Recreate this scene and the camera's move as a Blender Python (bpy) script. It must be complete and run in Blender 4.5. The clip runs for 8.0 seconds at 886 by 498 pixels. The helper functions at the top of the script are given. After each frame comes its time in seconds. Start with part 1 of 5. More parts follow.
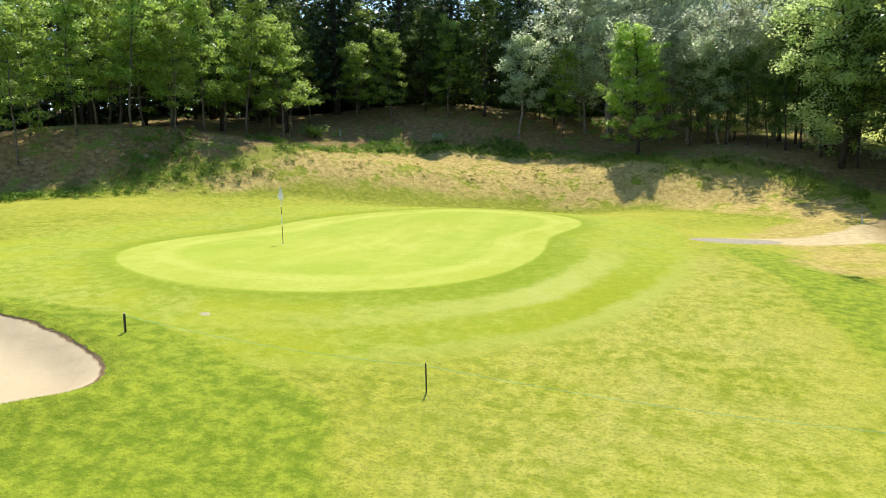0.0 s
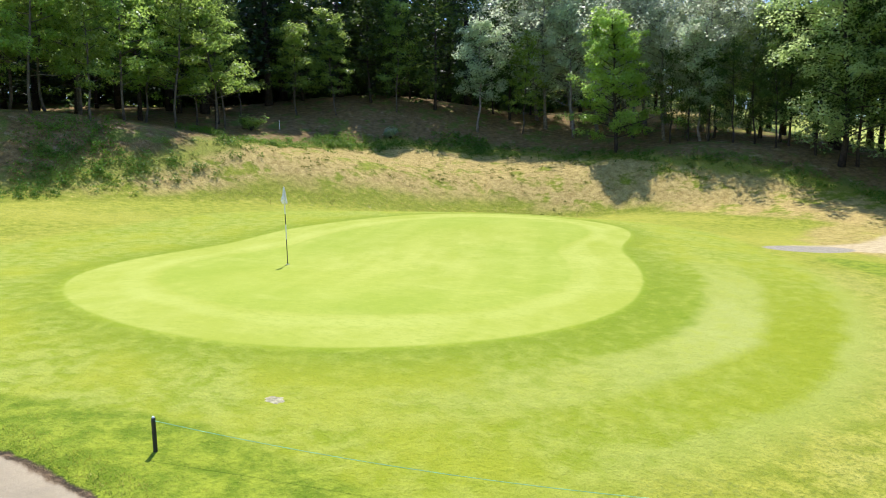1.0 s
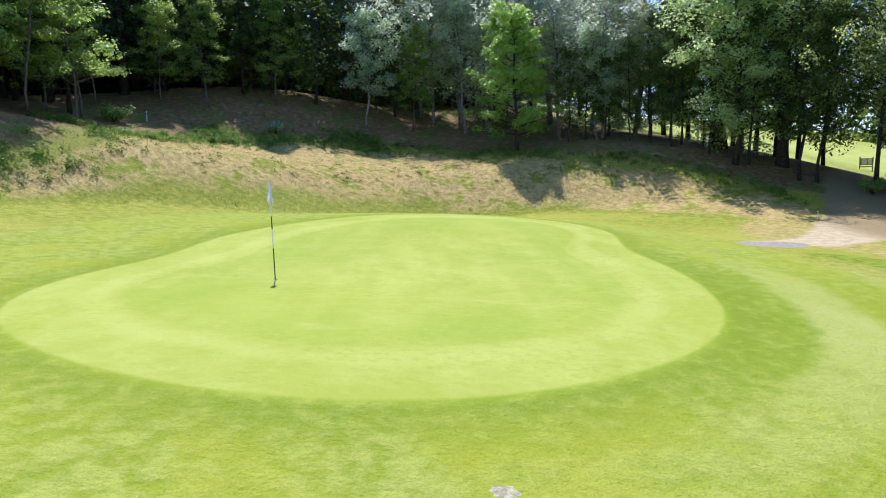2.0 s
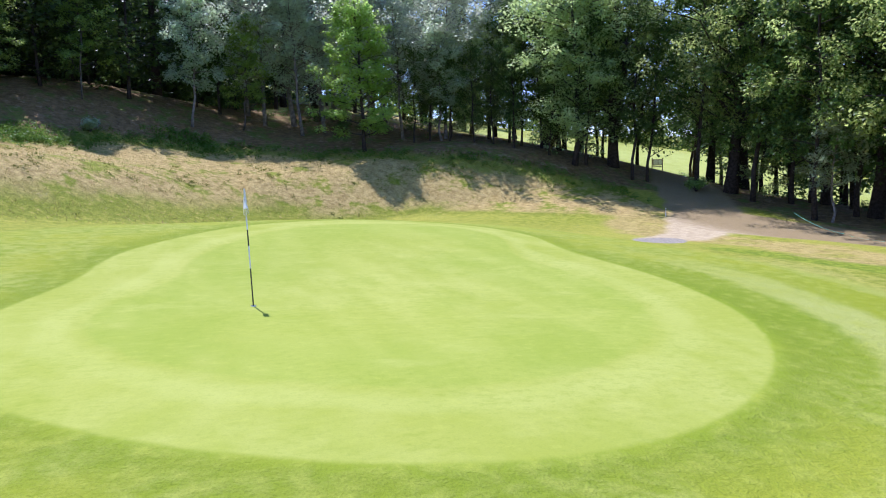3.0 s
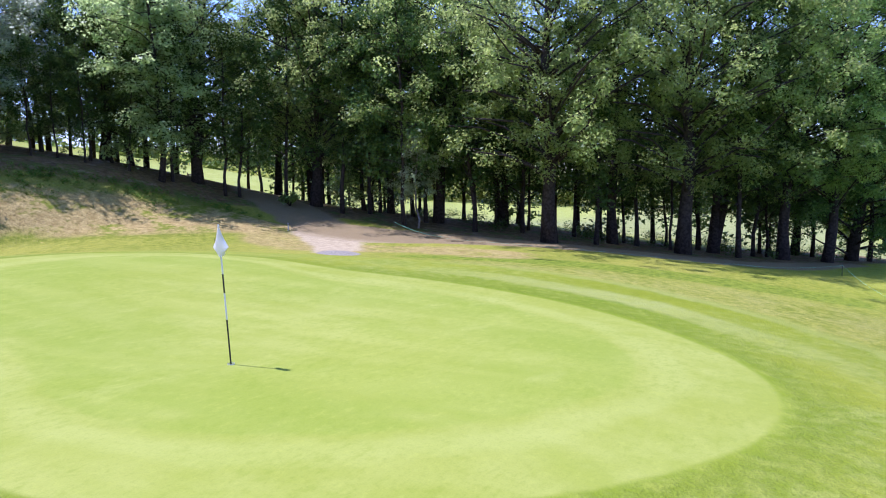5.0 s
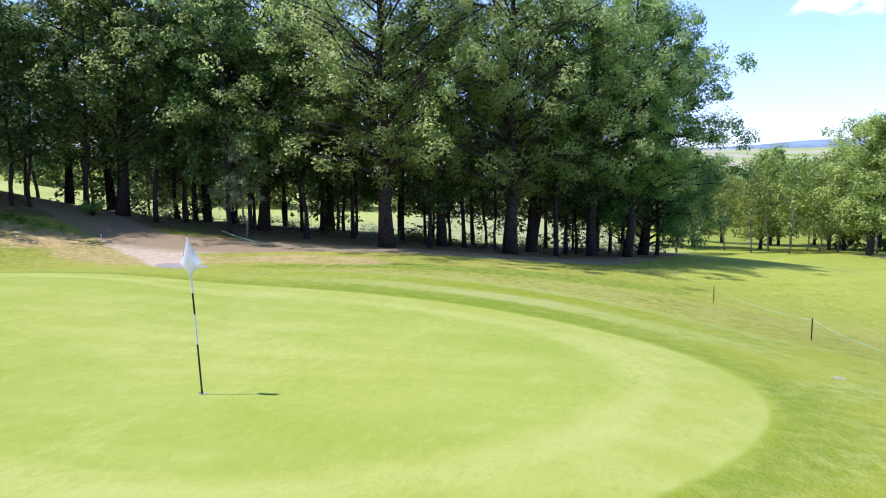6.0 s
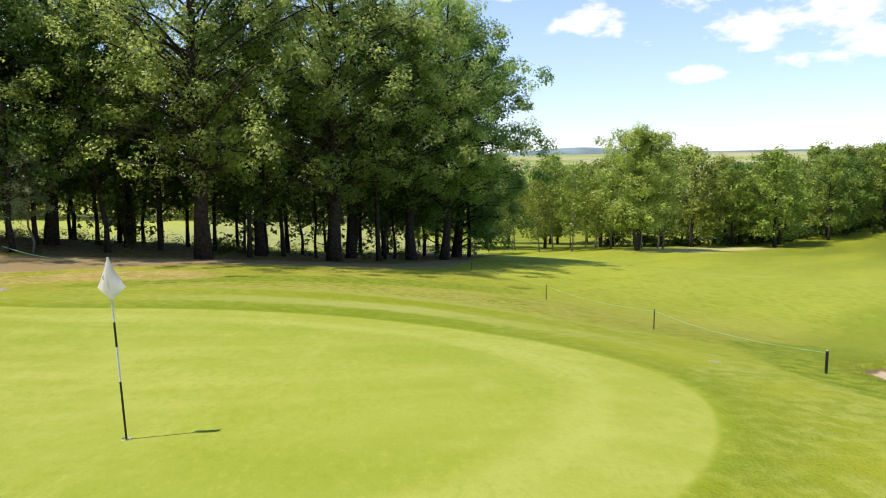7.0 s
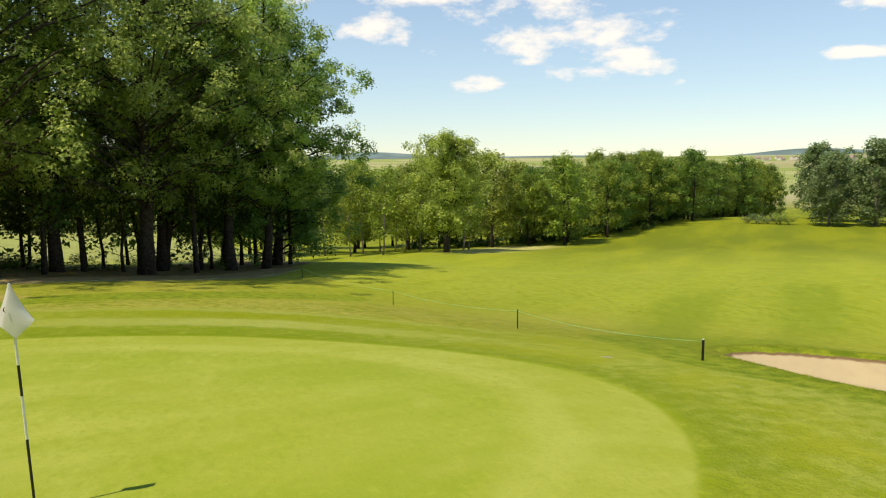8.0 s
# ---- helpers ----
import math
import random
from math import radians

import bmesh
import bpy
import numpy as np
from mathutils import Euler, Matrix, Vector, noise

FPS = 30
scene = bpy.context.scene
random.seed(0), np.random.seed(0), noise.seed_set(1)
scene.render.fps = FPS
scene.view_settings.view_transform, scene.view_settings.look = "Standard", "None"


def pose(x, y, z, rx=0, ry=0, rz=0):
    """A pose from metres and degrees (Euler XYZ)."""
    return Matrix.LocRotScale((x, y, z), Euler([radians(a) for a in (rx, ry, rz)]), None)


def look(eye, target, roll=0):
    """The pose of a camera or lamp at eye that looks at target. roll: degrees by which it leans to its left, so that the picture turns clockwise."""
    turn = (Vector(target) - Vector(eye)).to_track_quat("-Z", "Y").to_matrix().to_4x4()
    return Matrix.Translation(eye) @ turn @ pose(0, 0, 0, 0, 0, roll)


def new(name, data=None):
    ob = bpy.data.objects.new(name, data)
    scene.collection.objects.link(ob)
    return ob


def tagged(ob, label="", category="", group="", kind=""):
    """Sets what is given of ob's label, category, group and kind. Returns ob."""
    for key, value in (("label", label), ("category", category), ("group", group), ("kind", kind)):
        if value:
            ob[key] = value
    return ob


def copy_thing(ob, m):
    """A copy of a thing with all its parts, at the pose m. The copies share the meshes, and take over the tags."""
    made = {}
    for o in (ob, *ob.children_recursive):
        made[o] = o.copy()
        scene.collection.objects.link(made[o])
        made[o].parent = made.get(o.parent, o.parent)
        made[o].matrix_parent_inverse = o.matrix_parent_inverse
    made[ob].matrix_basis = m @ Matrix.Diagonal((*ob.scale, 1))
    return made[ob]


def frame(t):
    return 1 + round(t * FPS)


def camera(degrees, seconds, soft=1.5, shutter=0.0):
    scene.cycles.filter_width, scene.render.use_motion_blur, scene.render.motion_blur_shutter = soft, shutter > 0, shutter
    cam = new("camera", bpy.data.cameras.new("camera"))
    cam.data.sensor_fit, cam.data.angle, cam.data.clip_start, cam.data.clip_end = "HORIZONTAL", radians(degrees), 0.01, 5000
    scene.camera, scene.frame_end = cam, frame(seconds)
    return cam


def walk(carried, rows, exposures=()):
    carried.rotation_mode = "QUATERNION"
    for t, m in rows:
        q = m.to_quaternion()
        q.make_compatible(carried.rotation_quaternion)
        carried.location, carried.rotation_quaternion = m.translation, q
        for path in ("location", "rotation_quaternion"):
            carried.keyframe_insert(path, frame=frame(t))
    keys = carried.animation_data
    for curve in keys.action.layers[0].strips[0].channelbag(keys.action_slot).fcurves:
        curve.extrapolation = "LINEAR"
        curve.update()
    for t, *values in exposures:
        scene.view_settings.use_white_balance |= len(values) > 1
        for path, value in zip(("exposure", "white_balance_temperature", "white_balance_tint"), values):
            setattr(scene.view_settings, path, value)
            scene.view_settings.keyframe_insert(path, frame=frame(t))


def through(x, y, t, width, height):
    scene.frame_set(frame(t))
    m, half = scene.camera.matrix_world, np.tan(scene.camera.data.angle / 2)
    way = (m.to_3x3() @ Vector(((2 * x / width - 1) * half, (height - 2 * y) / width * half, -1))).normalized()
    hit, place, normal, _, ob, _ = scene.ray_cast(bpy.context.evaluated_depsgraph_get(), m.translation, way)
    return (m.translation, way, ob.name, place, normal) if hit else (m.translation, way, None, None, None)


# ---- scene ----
import collections

cam = camera(63.74, 8.0, soft=1.1)

PATH = [
    (0, (14.257, -23.282, 2.795), (11.061, -13.88, 1.622), -1.4),
    (0.5, (10.732, -20.553, 2.684), (8.158, -10.963, 1.499), -1.26),
    (1, (7.603, -18.554, 2.677), (5.903, -8.772, 1.484), -1.24),
    (1.2, (6.494, -17.878, 2.651), (5.211, -8.032, 1.465), -1.22),
    (2.3, (1.314, -14.936, 2.443), (2.878, -5.134, 1.228), -1.3),
    (2.5, (0.475, -14.472, 2.444), (2.661, -4.791, 1.226), -1.46),
    (3, (-1.438, -13.171, 2.582), (2.193, -3.939, 1.328), -1.25),
    (3.5, (-3.438, -11.785, 2.713), (1.78, -3.347, 1.46), -1.2),
    (4, (-5.302, -10.658, 2.898), (1.377, -3.321, 1.646), -1.16),
    (4.5, (-7.015, -9.154, 2.996), (1.04, -3.36, 1.753), -1.01),
    (5.8, (-8.727, -5.144, 3.051), (0.977, -3.051, 1.845), -0.62),
    (6, (-8.78, -4.607, 3.067), (1.043, -3.167, 1.867), -0.63),
    (6.5, (-8.713, -3.469, 3.087), (1.217, -3.512, 1.904), -0.59),
    (7, (-8.448, -2.415, 3.113), (1.364, -3.957, 1.956), -0.52),
    (7.5, (-7.96, -1.467, 3.111), (1.519, -4.442, 1.974), -0.5),
    (8, (-7.322, -0.73, 3.112), (1.655, -4.992, 1.993), -0.45),
]
EXPOSURES = ((0, 0.93, 6750, 13), (1, 0.90, 6050, 20), (2.5, 0.77, 5380, 32), (4.5, 0.75, 5130, 44), (6, 0.74, 5220, 41), (7, 0.46, 6600, 22), (8, 0.18, 7900, 9))
walk(cam, [(t, look(eye, target, roll)) for t, eye, target, roll in PATH], EXPOSURES)

# ---- daylight ----
SUN_WAY = Vector((-0.17, 1.1, 2.13)).normalized()
sun = new("sun", bpy.data.lights.new("sun", "SUN"))
sun.data.energy, sun.data.angle, sun.data.color = 4.1, radians(0.53), (1.0, 0.96, 0.88)
sun.matrix_world = look(SUN_WAY * 60, (0, 0, 0))
world = bpy.data.worlds.new("world")
scene.world = world
world.use_nodes = True
wt = world.node_tree
wt.nodes.clear()
sky = wt.nodes.new("ShaderNodeTexSky")
sky.sky_type, sky.sun_disc = "NISHITA", False
sky.sun_elevation, sky.sun_rotation = math.asin(SUN_WAY.z), math.atan2(SUN_WAY.x, SUN_WAY.y)
sky.air_density, sky.dust_density, sky.ozone_density = 1.1, 0.0, 1.4
way = wt.nodes.new("ShaderNodeTexCoord")
apart = wt.nodes.new("ShaderNodeSeparateXYZ")
wt.links.new(way.outputs["Generated"], apart.inputs[0])


def wmath(op, a, b=0.0):
    n = wt.nodes.new("ShaderNodeMath")
    n.operation = op
    for k, v in enumerate((a, b)):
        if isinstance(v, (int, float)):
            n.inputs[k].default_value = v
        else:
            wt.links.new(v, n.inputs[k])
    return n.outputs[0]


# fair-weather clouds: (bearing, height, half width, half height) in degrees
turn = wmath("MULTIPLY", wmath("ARCTAN2", apart.outputs[0], apart.outputs[1]), 57.2958)
rise = wmath("MULTIPLY", wmath("ARCSINE", apart.outputs[2]), 57.2958)
puff = wt.nodes.new("ShaderNodeTexNoise")
puff.inputs["Scale"].default_value, puff.inputs["Detail"].default_value, puff.inputs["Roughness"].default_value = 11.0, 7, 0.58
squash = wt.nodes.new("ShaderNodeMapping")
squash.inputs["Scale"].default_value = (1, 1, 2.2)
wt.links.new(way.outputs["Generated"], squash.inputs["Vector"])
wt.links.new(squash.outputs[0], puff.inputs["Vector"])
mass = -4.0
for bearing, rises, wide, tall in ((111, 10.4, 3.2, 1.9), (112, 13.0, 9.0, 1.7), (123.5, 10.3, 9.5, 3.6), (129, 7.3, 5.4, 2.0), (118, 6.4, 2.1, 1.1), (148, 11.6, 5.5, 2.6), (133, 6.0, 1.4, 0.8), (145, 7.5, 2.5, 0.7),
                                   (104, 12.8, 3.5, 1.0), (160, 9, 9, 2), (180, 12, 12, 3), (210, 9, 10, 2.5), (70, 20, 14, 4), (30, 25, 15, 5), (-60, 18, 16, 5), (-120, 14, 14, 4)):
    du = wmath("DIVIDE", wmath("SUBTRACT", turn, bearing if bearing <= 180 else bearing - 360), wide)
    dv = wmath("DIVIDE", wmath("SUBTRACT", rise, rises), tall)
    dv = wmath("MAXIMUM", dv, wmath("MULTIPLY", dv, -1.7))
    here = wmath("SUBTRACT", 1.0, wmath("ADD", wmath("MULTIPLY", du, du), wmath("MULTIPLY", dv, dv)))
    mass = wmath("MAXIMUM", mass, here)
cover = wt.nodes.new("ShaderNodeMapRange")
cover.interpolation_type = "SMOOTHSTEP"
cover.inputs[1].default_value, cover.inputs[2].default_value = 0.0, 1.5
wt.links.new(wmath("ADD", mass, wmath("MULTIPLY", wmath("SUBTRACT", puff.outputs["Fac"], 0.51), 7.0)), cover.inputs[0])
veil = wmath("MULTIPLY", wmath("SUBTRACT", 1.0, wmath("MINIMUM", wmath("DIVIDE", rise, 45.0), 1.0)), 0.12)
cloud = wt.nodes.new("ShaderNodeMix")
cloud.data_type = "RGBA"
cloud.inputs[7].default_value = (8.0, 8.2, 8.8, 1)
wt.links.new(wmath("MAXIMUM", cover.outputs[0], veil), cloud.inputs[0])
clear_blue = wt.nodes.new("ShaderNodeHueSaturation")
clear_blue.inputs["Saturation"].default_value, clear_blue.inputs["Value"].default_value = 1.0, 1.22
wt.links.new(sky.outputs[0], clear_blue.inputs["Color"])
air = wt.nodes.new("ShaderNodeMix")
air.data_type, air.blend_type = "RGBA", "MULTIPLY"
air.inputs[0].default_value = 1.0
low_high = wt.nodes.new("ShaderNodeMix")
low_high.data_type = "RGBA"
low_high.inputs[6].default_value, low_high.inputs[7].default_value = (0.66, 0.78, 1.0, 1), (0.80, 0.94, 1.10, 1)
wt.links.new(wmath("MAXIMUM", wmath("MINIMUM", wmath("DIVIDE", rise, 11.0), 1.0), 0.0), low_high.inputs[0])
wt.links.new(low_high.outputs[2], air.inputs[7])
wt.links.new(clear_blue.outputs[0], air.inputs[6])
wt.links.new(air.outputs[2], cloud.inputs[6])
glow = wt.nodes.new("ShaderNodeBackground")
glow.inputs["Strength"].default_value = 0.11
wt.links.new(cloud.outputs[2], glow.inputs[0])
end = wt.nodes.new("ShaderNodeOutputWorld")
wt.links.new(glow.outputs[0], end.inputs[0])


# ---- shape of the land ----
PLANE = (-1.1943, -0.0656, 0.0420, -0.0427, 0.7478, -0.0022)
MOUNDS = np.array([
    -0.05, -0.42, -1.82, -2.32, -2.21, -0.18, 1.14, -0.07,
    0.56, -0.25, -1.58, 2.61, 0.97, 0.49, -1.92, -3.99,
    -1.14, 0.26, 0.70, -2.11, -1.19, -2.46, 6.00, -1.60,
    -2.62, -0.04, 1.38, -2.88, 6.61, -5.49, -1.81, -0.54,
    1.07, -1.79, -0.29, 2.00, -4.71, 2.32, 0.77, 0.12,
    -0.88, 0.90, -0.66, 0.47, 0.26, 1.62, 0.53, 1.59,
    -0.95, 0.86, -0.30, -0.60, 1.55, -2.14, 0.22, -0.46,
    1.02, -2.16, 1.70, 0.92, -0.32, -0.25, 1.47, -0.07,
]).reshape(8, 8)
BROAD = ((85, -60, 0.15), (100, -120, 4.59), (40, -80, -0.35), (20, 105, 7.44), (-30, 100, 1.31), (80, 90, 5.59))
GREEN_SWELLS = ((-6, -10, -0.072), (-6, -5, -0.059), (-6, 5, -0.023), (-1, -10, -0.073), (-1, -5, 0.121), (-1, 0, -0.03), (-1, 5, -0.055), (-1, 10, -0.08),
                (4, -10, -0.062), (4, -5, 0.043), (4, 0, -0.099), (4, 5, -0.042), (4, 10, -0.05), (9, -5, -0.073), (9, 0, -0.056), (9, 5, -0.012), (14, -10, 0.037), (14, -5, 0.059), (14, 0, 0.018))
GREEN_EDGE = (8.304, -0.414, -0.543, -1.718, 0.996, -0.187, -0.141, -0.203, -0.283, 0.063, -0.106, 0.007, -0.039, 0.079, 0.011)


def softplus(v):
    return np.where(v > 20, v, np.log1p(np.exp(np.minimum(v, 20))))


def bend(v, k):
    return k * np.tanh(v / k)


def toe(x, y):
    """Metres beyond the foot of the grass bank behind the green."""
    foot = 23.6 - 2.76 * softplus((3 - x) / 3)
    return (y - foot) * np.where(x < 3, 0.75, 0.95)


def near_height(x, y):
    d = toe(x, y)
    fade = 1 / (1 + np.exp(np.clip((x - 20) / 4, -50, 50)))
    top = 0.8 * softplus((d - 4.5) / 0.8)
    z = PLANE[0] + PLANE[1] * bend(x, 120) + PLANE[2] * bend(y, 120) + PLANE[3] * bend(x - 60, 60)
    z = z + PLANE[4] * (0.5 * softplus(d / 0.5) - top) * fade
    z = z + PLANE[5] * top * fade * np.exp(-np.maximum(d, 0) / 60)
    for i, cx in enumerate((-36, -20, -8, 4, 16, 30, 46, 66)):
        for j, cy in enumerate((-32, -18, -7, 4, 15, 27, 42, 60)):
            z = z + MOUNDS[i, j] * np.exp(-((x - cx) ** 2 + (y - cy) ** 2) / 242.0)
    for cx, cy, w in BROAD:
        z = z + w * np.exp(-((x - cx) ** 2 + (y - cy) ** 2) / 2048.0)
    for cx, cy, w in GREEN_SWELLS:
        z = z + w * np.exp(-((x - cx) ** 2 + (y - cy) ** 2) / 20.48)
    return z


def bunker_edge(x, y):
    """Metres outside the rim of the sand bunker, negative on the sand."""
    u, v = (x + 0.32) / 4.1, (y + 13.8) / 2.55
    th = np.arctan2(v, u)
    r = np.hypot(u, v) + 1e-6
    return (r - 1 - 0.05 * np.sin(3 * th + 0.6) - 0.03 * np.sin(5 * th)) * 3.2


def height(x, y):
    x, y = np.asarray(x, float), np.asarray(y, float)
    r = np.hypot(x - 20, y)
    far = np.interp(r, (0, 200, 300, 600, 1500, 2500, 3200, 4200), (-8, -10, -13, -11, 14, 40, 30, 10))
    far = far + 26 * np.clip(y / (r + 1), 0, 1)
    k = np.clip((r - 150) / 110, 0, 1)
    k = k * k * (3 - 2 * k)
    z = near_height(x, y) * (1 - k) + far * k
    b = bunker_edge(x, y)
    return z - 0.42 / (1 + np.exp(np.clip((b + 0.35) / 0.16, -40, 40))) - 0.25 * np.clip(-b / 2.6, 0, 1) + 0.06 * np.exp(-((b - 0.25) / 0.3) ** 2) + 0.20 * np.exp(-((b - 0.45) / 0.6) ** 2) * np.clip((-12.9 - y) / 1.6, 0, 1)


def ground_z(x, y):
    return float(height(np.array([x]), np.array([y]))[0])


def green_edge(x, y):
    """Metres outside the edge of the putting green, negative on it."""
    u, v = x - 3.5, y - 3.0
    th = np.arctan2(v, u)
    r = np.full_like(u, GREEN_EDGE[0])
    for k in range(1, 8):
        r = r + GREEN_EDGE[2 * k - 1] * np.cos(k * th) + GREEN_EDGE[2 * k] * np.sin(k * th)
    return (np.hypot(u, v) - r) * 0.92


WOOD_FRONT = ((-60, -18, 40), (-18.2, 0.2, 60), (-16.0, 5.2, 60), (-13.2, 10.2, 60), (-11.2, 14.2, 60), (-10.4, 18.5, 60), (-9.8, 25.5, 55), (-4, 32.0, 40),
              (5, 34, 22), (11, 30.5, 13), (14, 28.2, 12), (20, 26, 12), (25, 21.5, 14), (27.5, 16, 14),
              (26.5, 8, 15), (26.5, 2, 15), (28.5, -6, 15), (36, -11.5, 13), (44, -15.5, 9))


def wood(x, y):
    """Metres inside the front edge of the wood, and how deep the wood is there."""
    best = np.full(x.shape, 1e9)
    side = np.zeros(x.shape)
    depth = np.ones(x.shape)
    for (ax, ay, ad), (bx, by, bd) in zip(WOOD_FRONT, WOOD_FRONT[1:]):
        ex, ey = bx - ax, by - ay
        n = ex * ex + ey * ey
        t = np.clip(((x - ax) * ex + (y - ay) * ey) / n, 0, 1)
        px, py = x - ax - t * ex, y - ay - t * ey
        d = np.hypot(px, py)
        s = (ex * py - ey * px) / math.sqrt(n)
        hit = d < best
        best = np.where(hit, d, best)
        side = np.where(hit, np.sign(s), side)
        depth = np.where(hit, ad + (bd - ad) * t, depth)
    return best * side, depth


def polyline_gap(x, y, line):
    """Metres outside a band along a line of (x, y, half width)."""
    best = np.full(x.shape, 1e9)
    for (ax, ay, aw), (bx, by, bw) in zip(line, line[1:]):
        ex, ey = bx - ax, by - ay
        t = np.clip(((x - ax) * ex + (y - ay) * ey) / (ex * ex + ey * ey), 0, 1)
        d = np.hypot(x - ax - t * ex, y - ay - t * ey) - (aw + (bw - aw) * t)
        best = np.minimum(best, d)
    return best


TRACK = ((16.4, 10.0, 0.5), (18.5, 10.6, 0.9), (21.5, 12.9, 1.3), (24.5, 15.5, 1.8), (27.0, 19.5, 1.9), (30, 24.5, 1.8), (36, 33, 1.5), (41, 42, 1.3))
SIDE_TRACK = ((24.2, 14.0, 2.7), (26.0, 9, 2.1), (27.0, 4, 1.6), (28.2, -2, 1.6), (30.5, -7, 1.4), (36, -10.5, 1.0))


# ---- materials ----
def material(name):
    m = bpy.data.materials.new(name)
    m.use_nodes = True
    nt = m.node_tree
    nt.nodes.clear()
    out = nt.nodes.new("ShaderNodeOutputMaterial")
    return m, nt, out


class Nodes:
    """Short calls for building a node tree."""

    def __init__(self, nt):
        self.nt = nt

    def put(self, kind, **values):
        n = self.nt.nodes.new(kind)
        for key, v in values.items():
            n.inputs[key.replace("_", " ")].default_value = v
        return n

    def link(self, a, b):
        self.nt.links.new(a, b)

    def value(self, v, sock):
        if isinstance(v, (int, float)):
            sock.default_value = v
        elif isinstance(v, (tuple, list)):
            sock.default_value = (*v, 1.0) if len(v) == 3 else v
        else:
            self.link(v, sock)

    def math(self, op, a, b=0.0, clamp=False):
        n = self.nt.nodes.new("ShaderNodeMath")
        n.operation, n.use_clamp = op, clamp
        self.value(a, n.inputs[0])
        self.value(b, n.inputs[1])
        return n.outputs[0]

    def step(self, v, lo, hi):
        n = self.nt.nodes.new("ShaderNodeMapRange")
        n.interpolation_type = "SMOOTHSTEP"
        self.link(v, n.inputs[0])
        n.inputs[1].default_value, n.inputs[2].default_value = lo, hi
        return n.outputs[0]

    def mix(self, f, a, b):
        n = self.nt.nodes.new("ShaderNodeMix")
        n.data_type = "RGBA"
        self.value(f, n.inputs[0])
        self.value(a, n.inputs[6])
        self.value(b, n.inputs[7])
        return n.outputs[2]

    def noise(self, scale, detail=3.0, rough=0.55, vector=None, stretch=None):
        n = self.put("ShaderNodeTexNoise", Scale=scale, Detail=detail, Roughness=rough)
        if vector is None:
            vector = self.put("ShaderNodeTexCoord").outputs["Object"]
        if stretch:
            mp = self.put("ShaderNodeMapping")
            mp.inputs["Scale"].default_value = stretch
            self.link(vector, mp.inputs["Vector"])
            vector = mp.outputs[0]
        self.link(vector, n.inputs["Vector"])
        return n.outputs["Fac"]

    def attr(self, name):
        n = self.put("ShaderNodeAttribute")
        n.attribute_name = name
        return n.outputs["Fac"]


def surface(nd, out, colour, rough=0.9, metal=0.0, bump=None, strength=0.3, distance=0.02, specular=0.5):
    b = nd.put("ShaderNodeBsdfPrincipled")
    nd.value(colour, b.inputs["Base Color"])
    nd.value(rough, b.inputs["Roughness"])
    b.inputs["Metallic"].default_value = metal
    b.inputs["Specular IOR Level"].default_value = specular
    if bump is not None:
        bp = nd.put("ShaderNodeBump", Strength=strength, Distance=distance)
        nd.link(bump, bp.inputs["Height"])
        nd.link(bp.outputs[0], b.inputs["Normal"])
    nd.link(b.outputs[0], out.inputs[0])
    return b


def plain(name, colour, rough=0.7, metal=0.0, vary=0.25, scale=6.0, bump=0.2, specular=0.5):
    m, nt, out = material(name)
    nd = Nodes(nt)
    a = nd.noise(scale, 4)
    b = nd.noise(scale * 9, 3)
    dark = tuple(v * (1 - vary) for v in colour)
    light = tuple(min(1, v * (1 + vary)) for v in colour)
    c = nd.mix(nd.step(a, 0.35, 0.65), dark, light)
    c = nd.mix(nd.math("MULTIPLY", nd.step(b, 0.45, 0.75), 0.35), c, tuple(v * 0.6 for v in colour))
    surface(nd, out, c, rough, metal, b, bump, 0.01, specular)
    return m


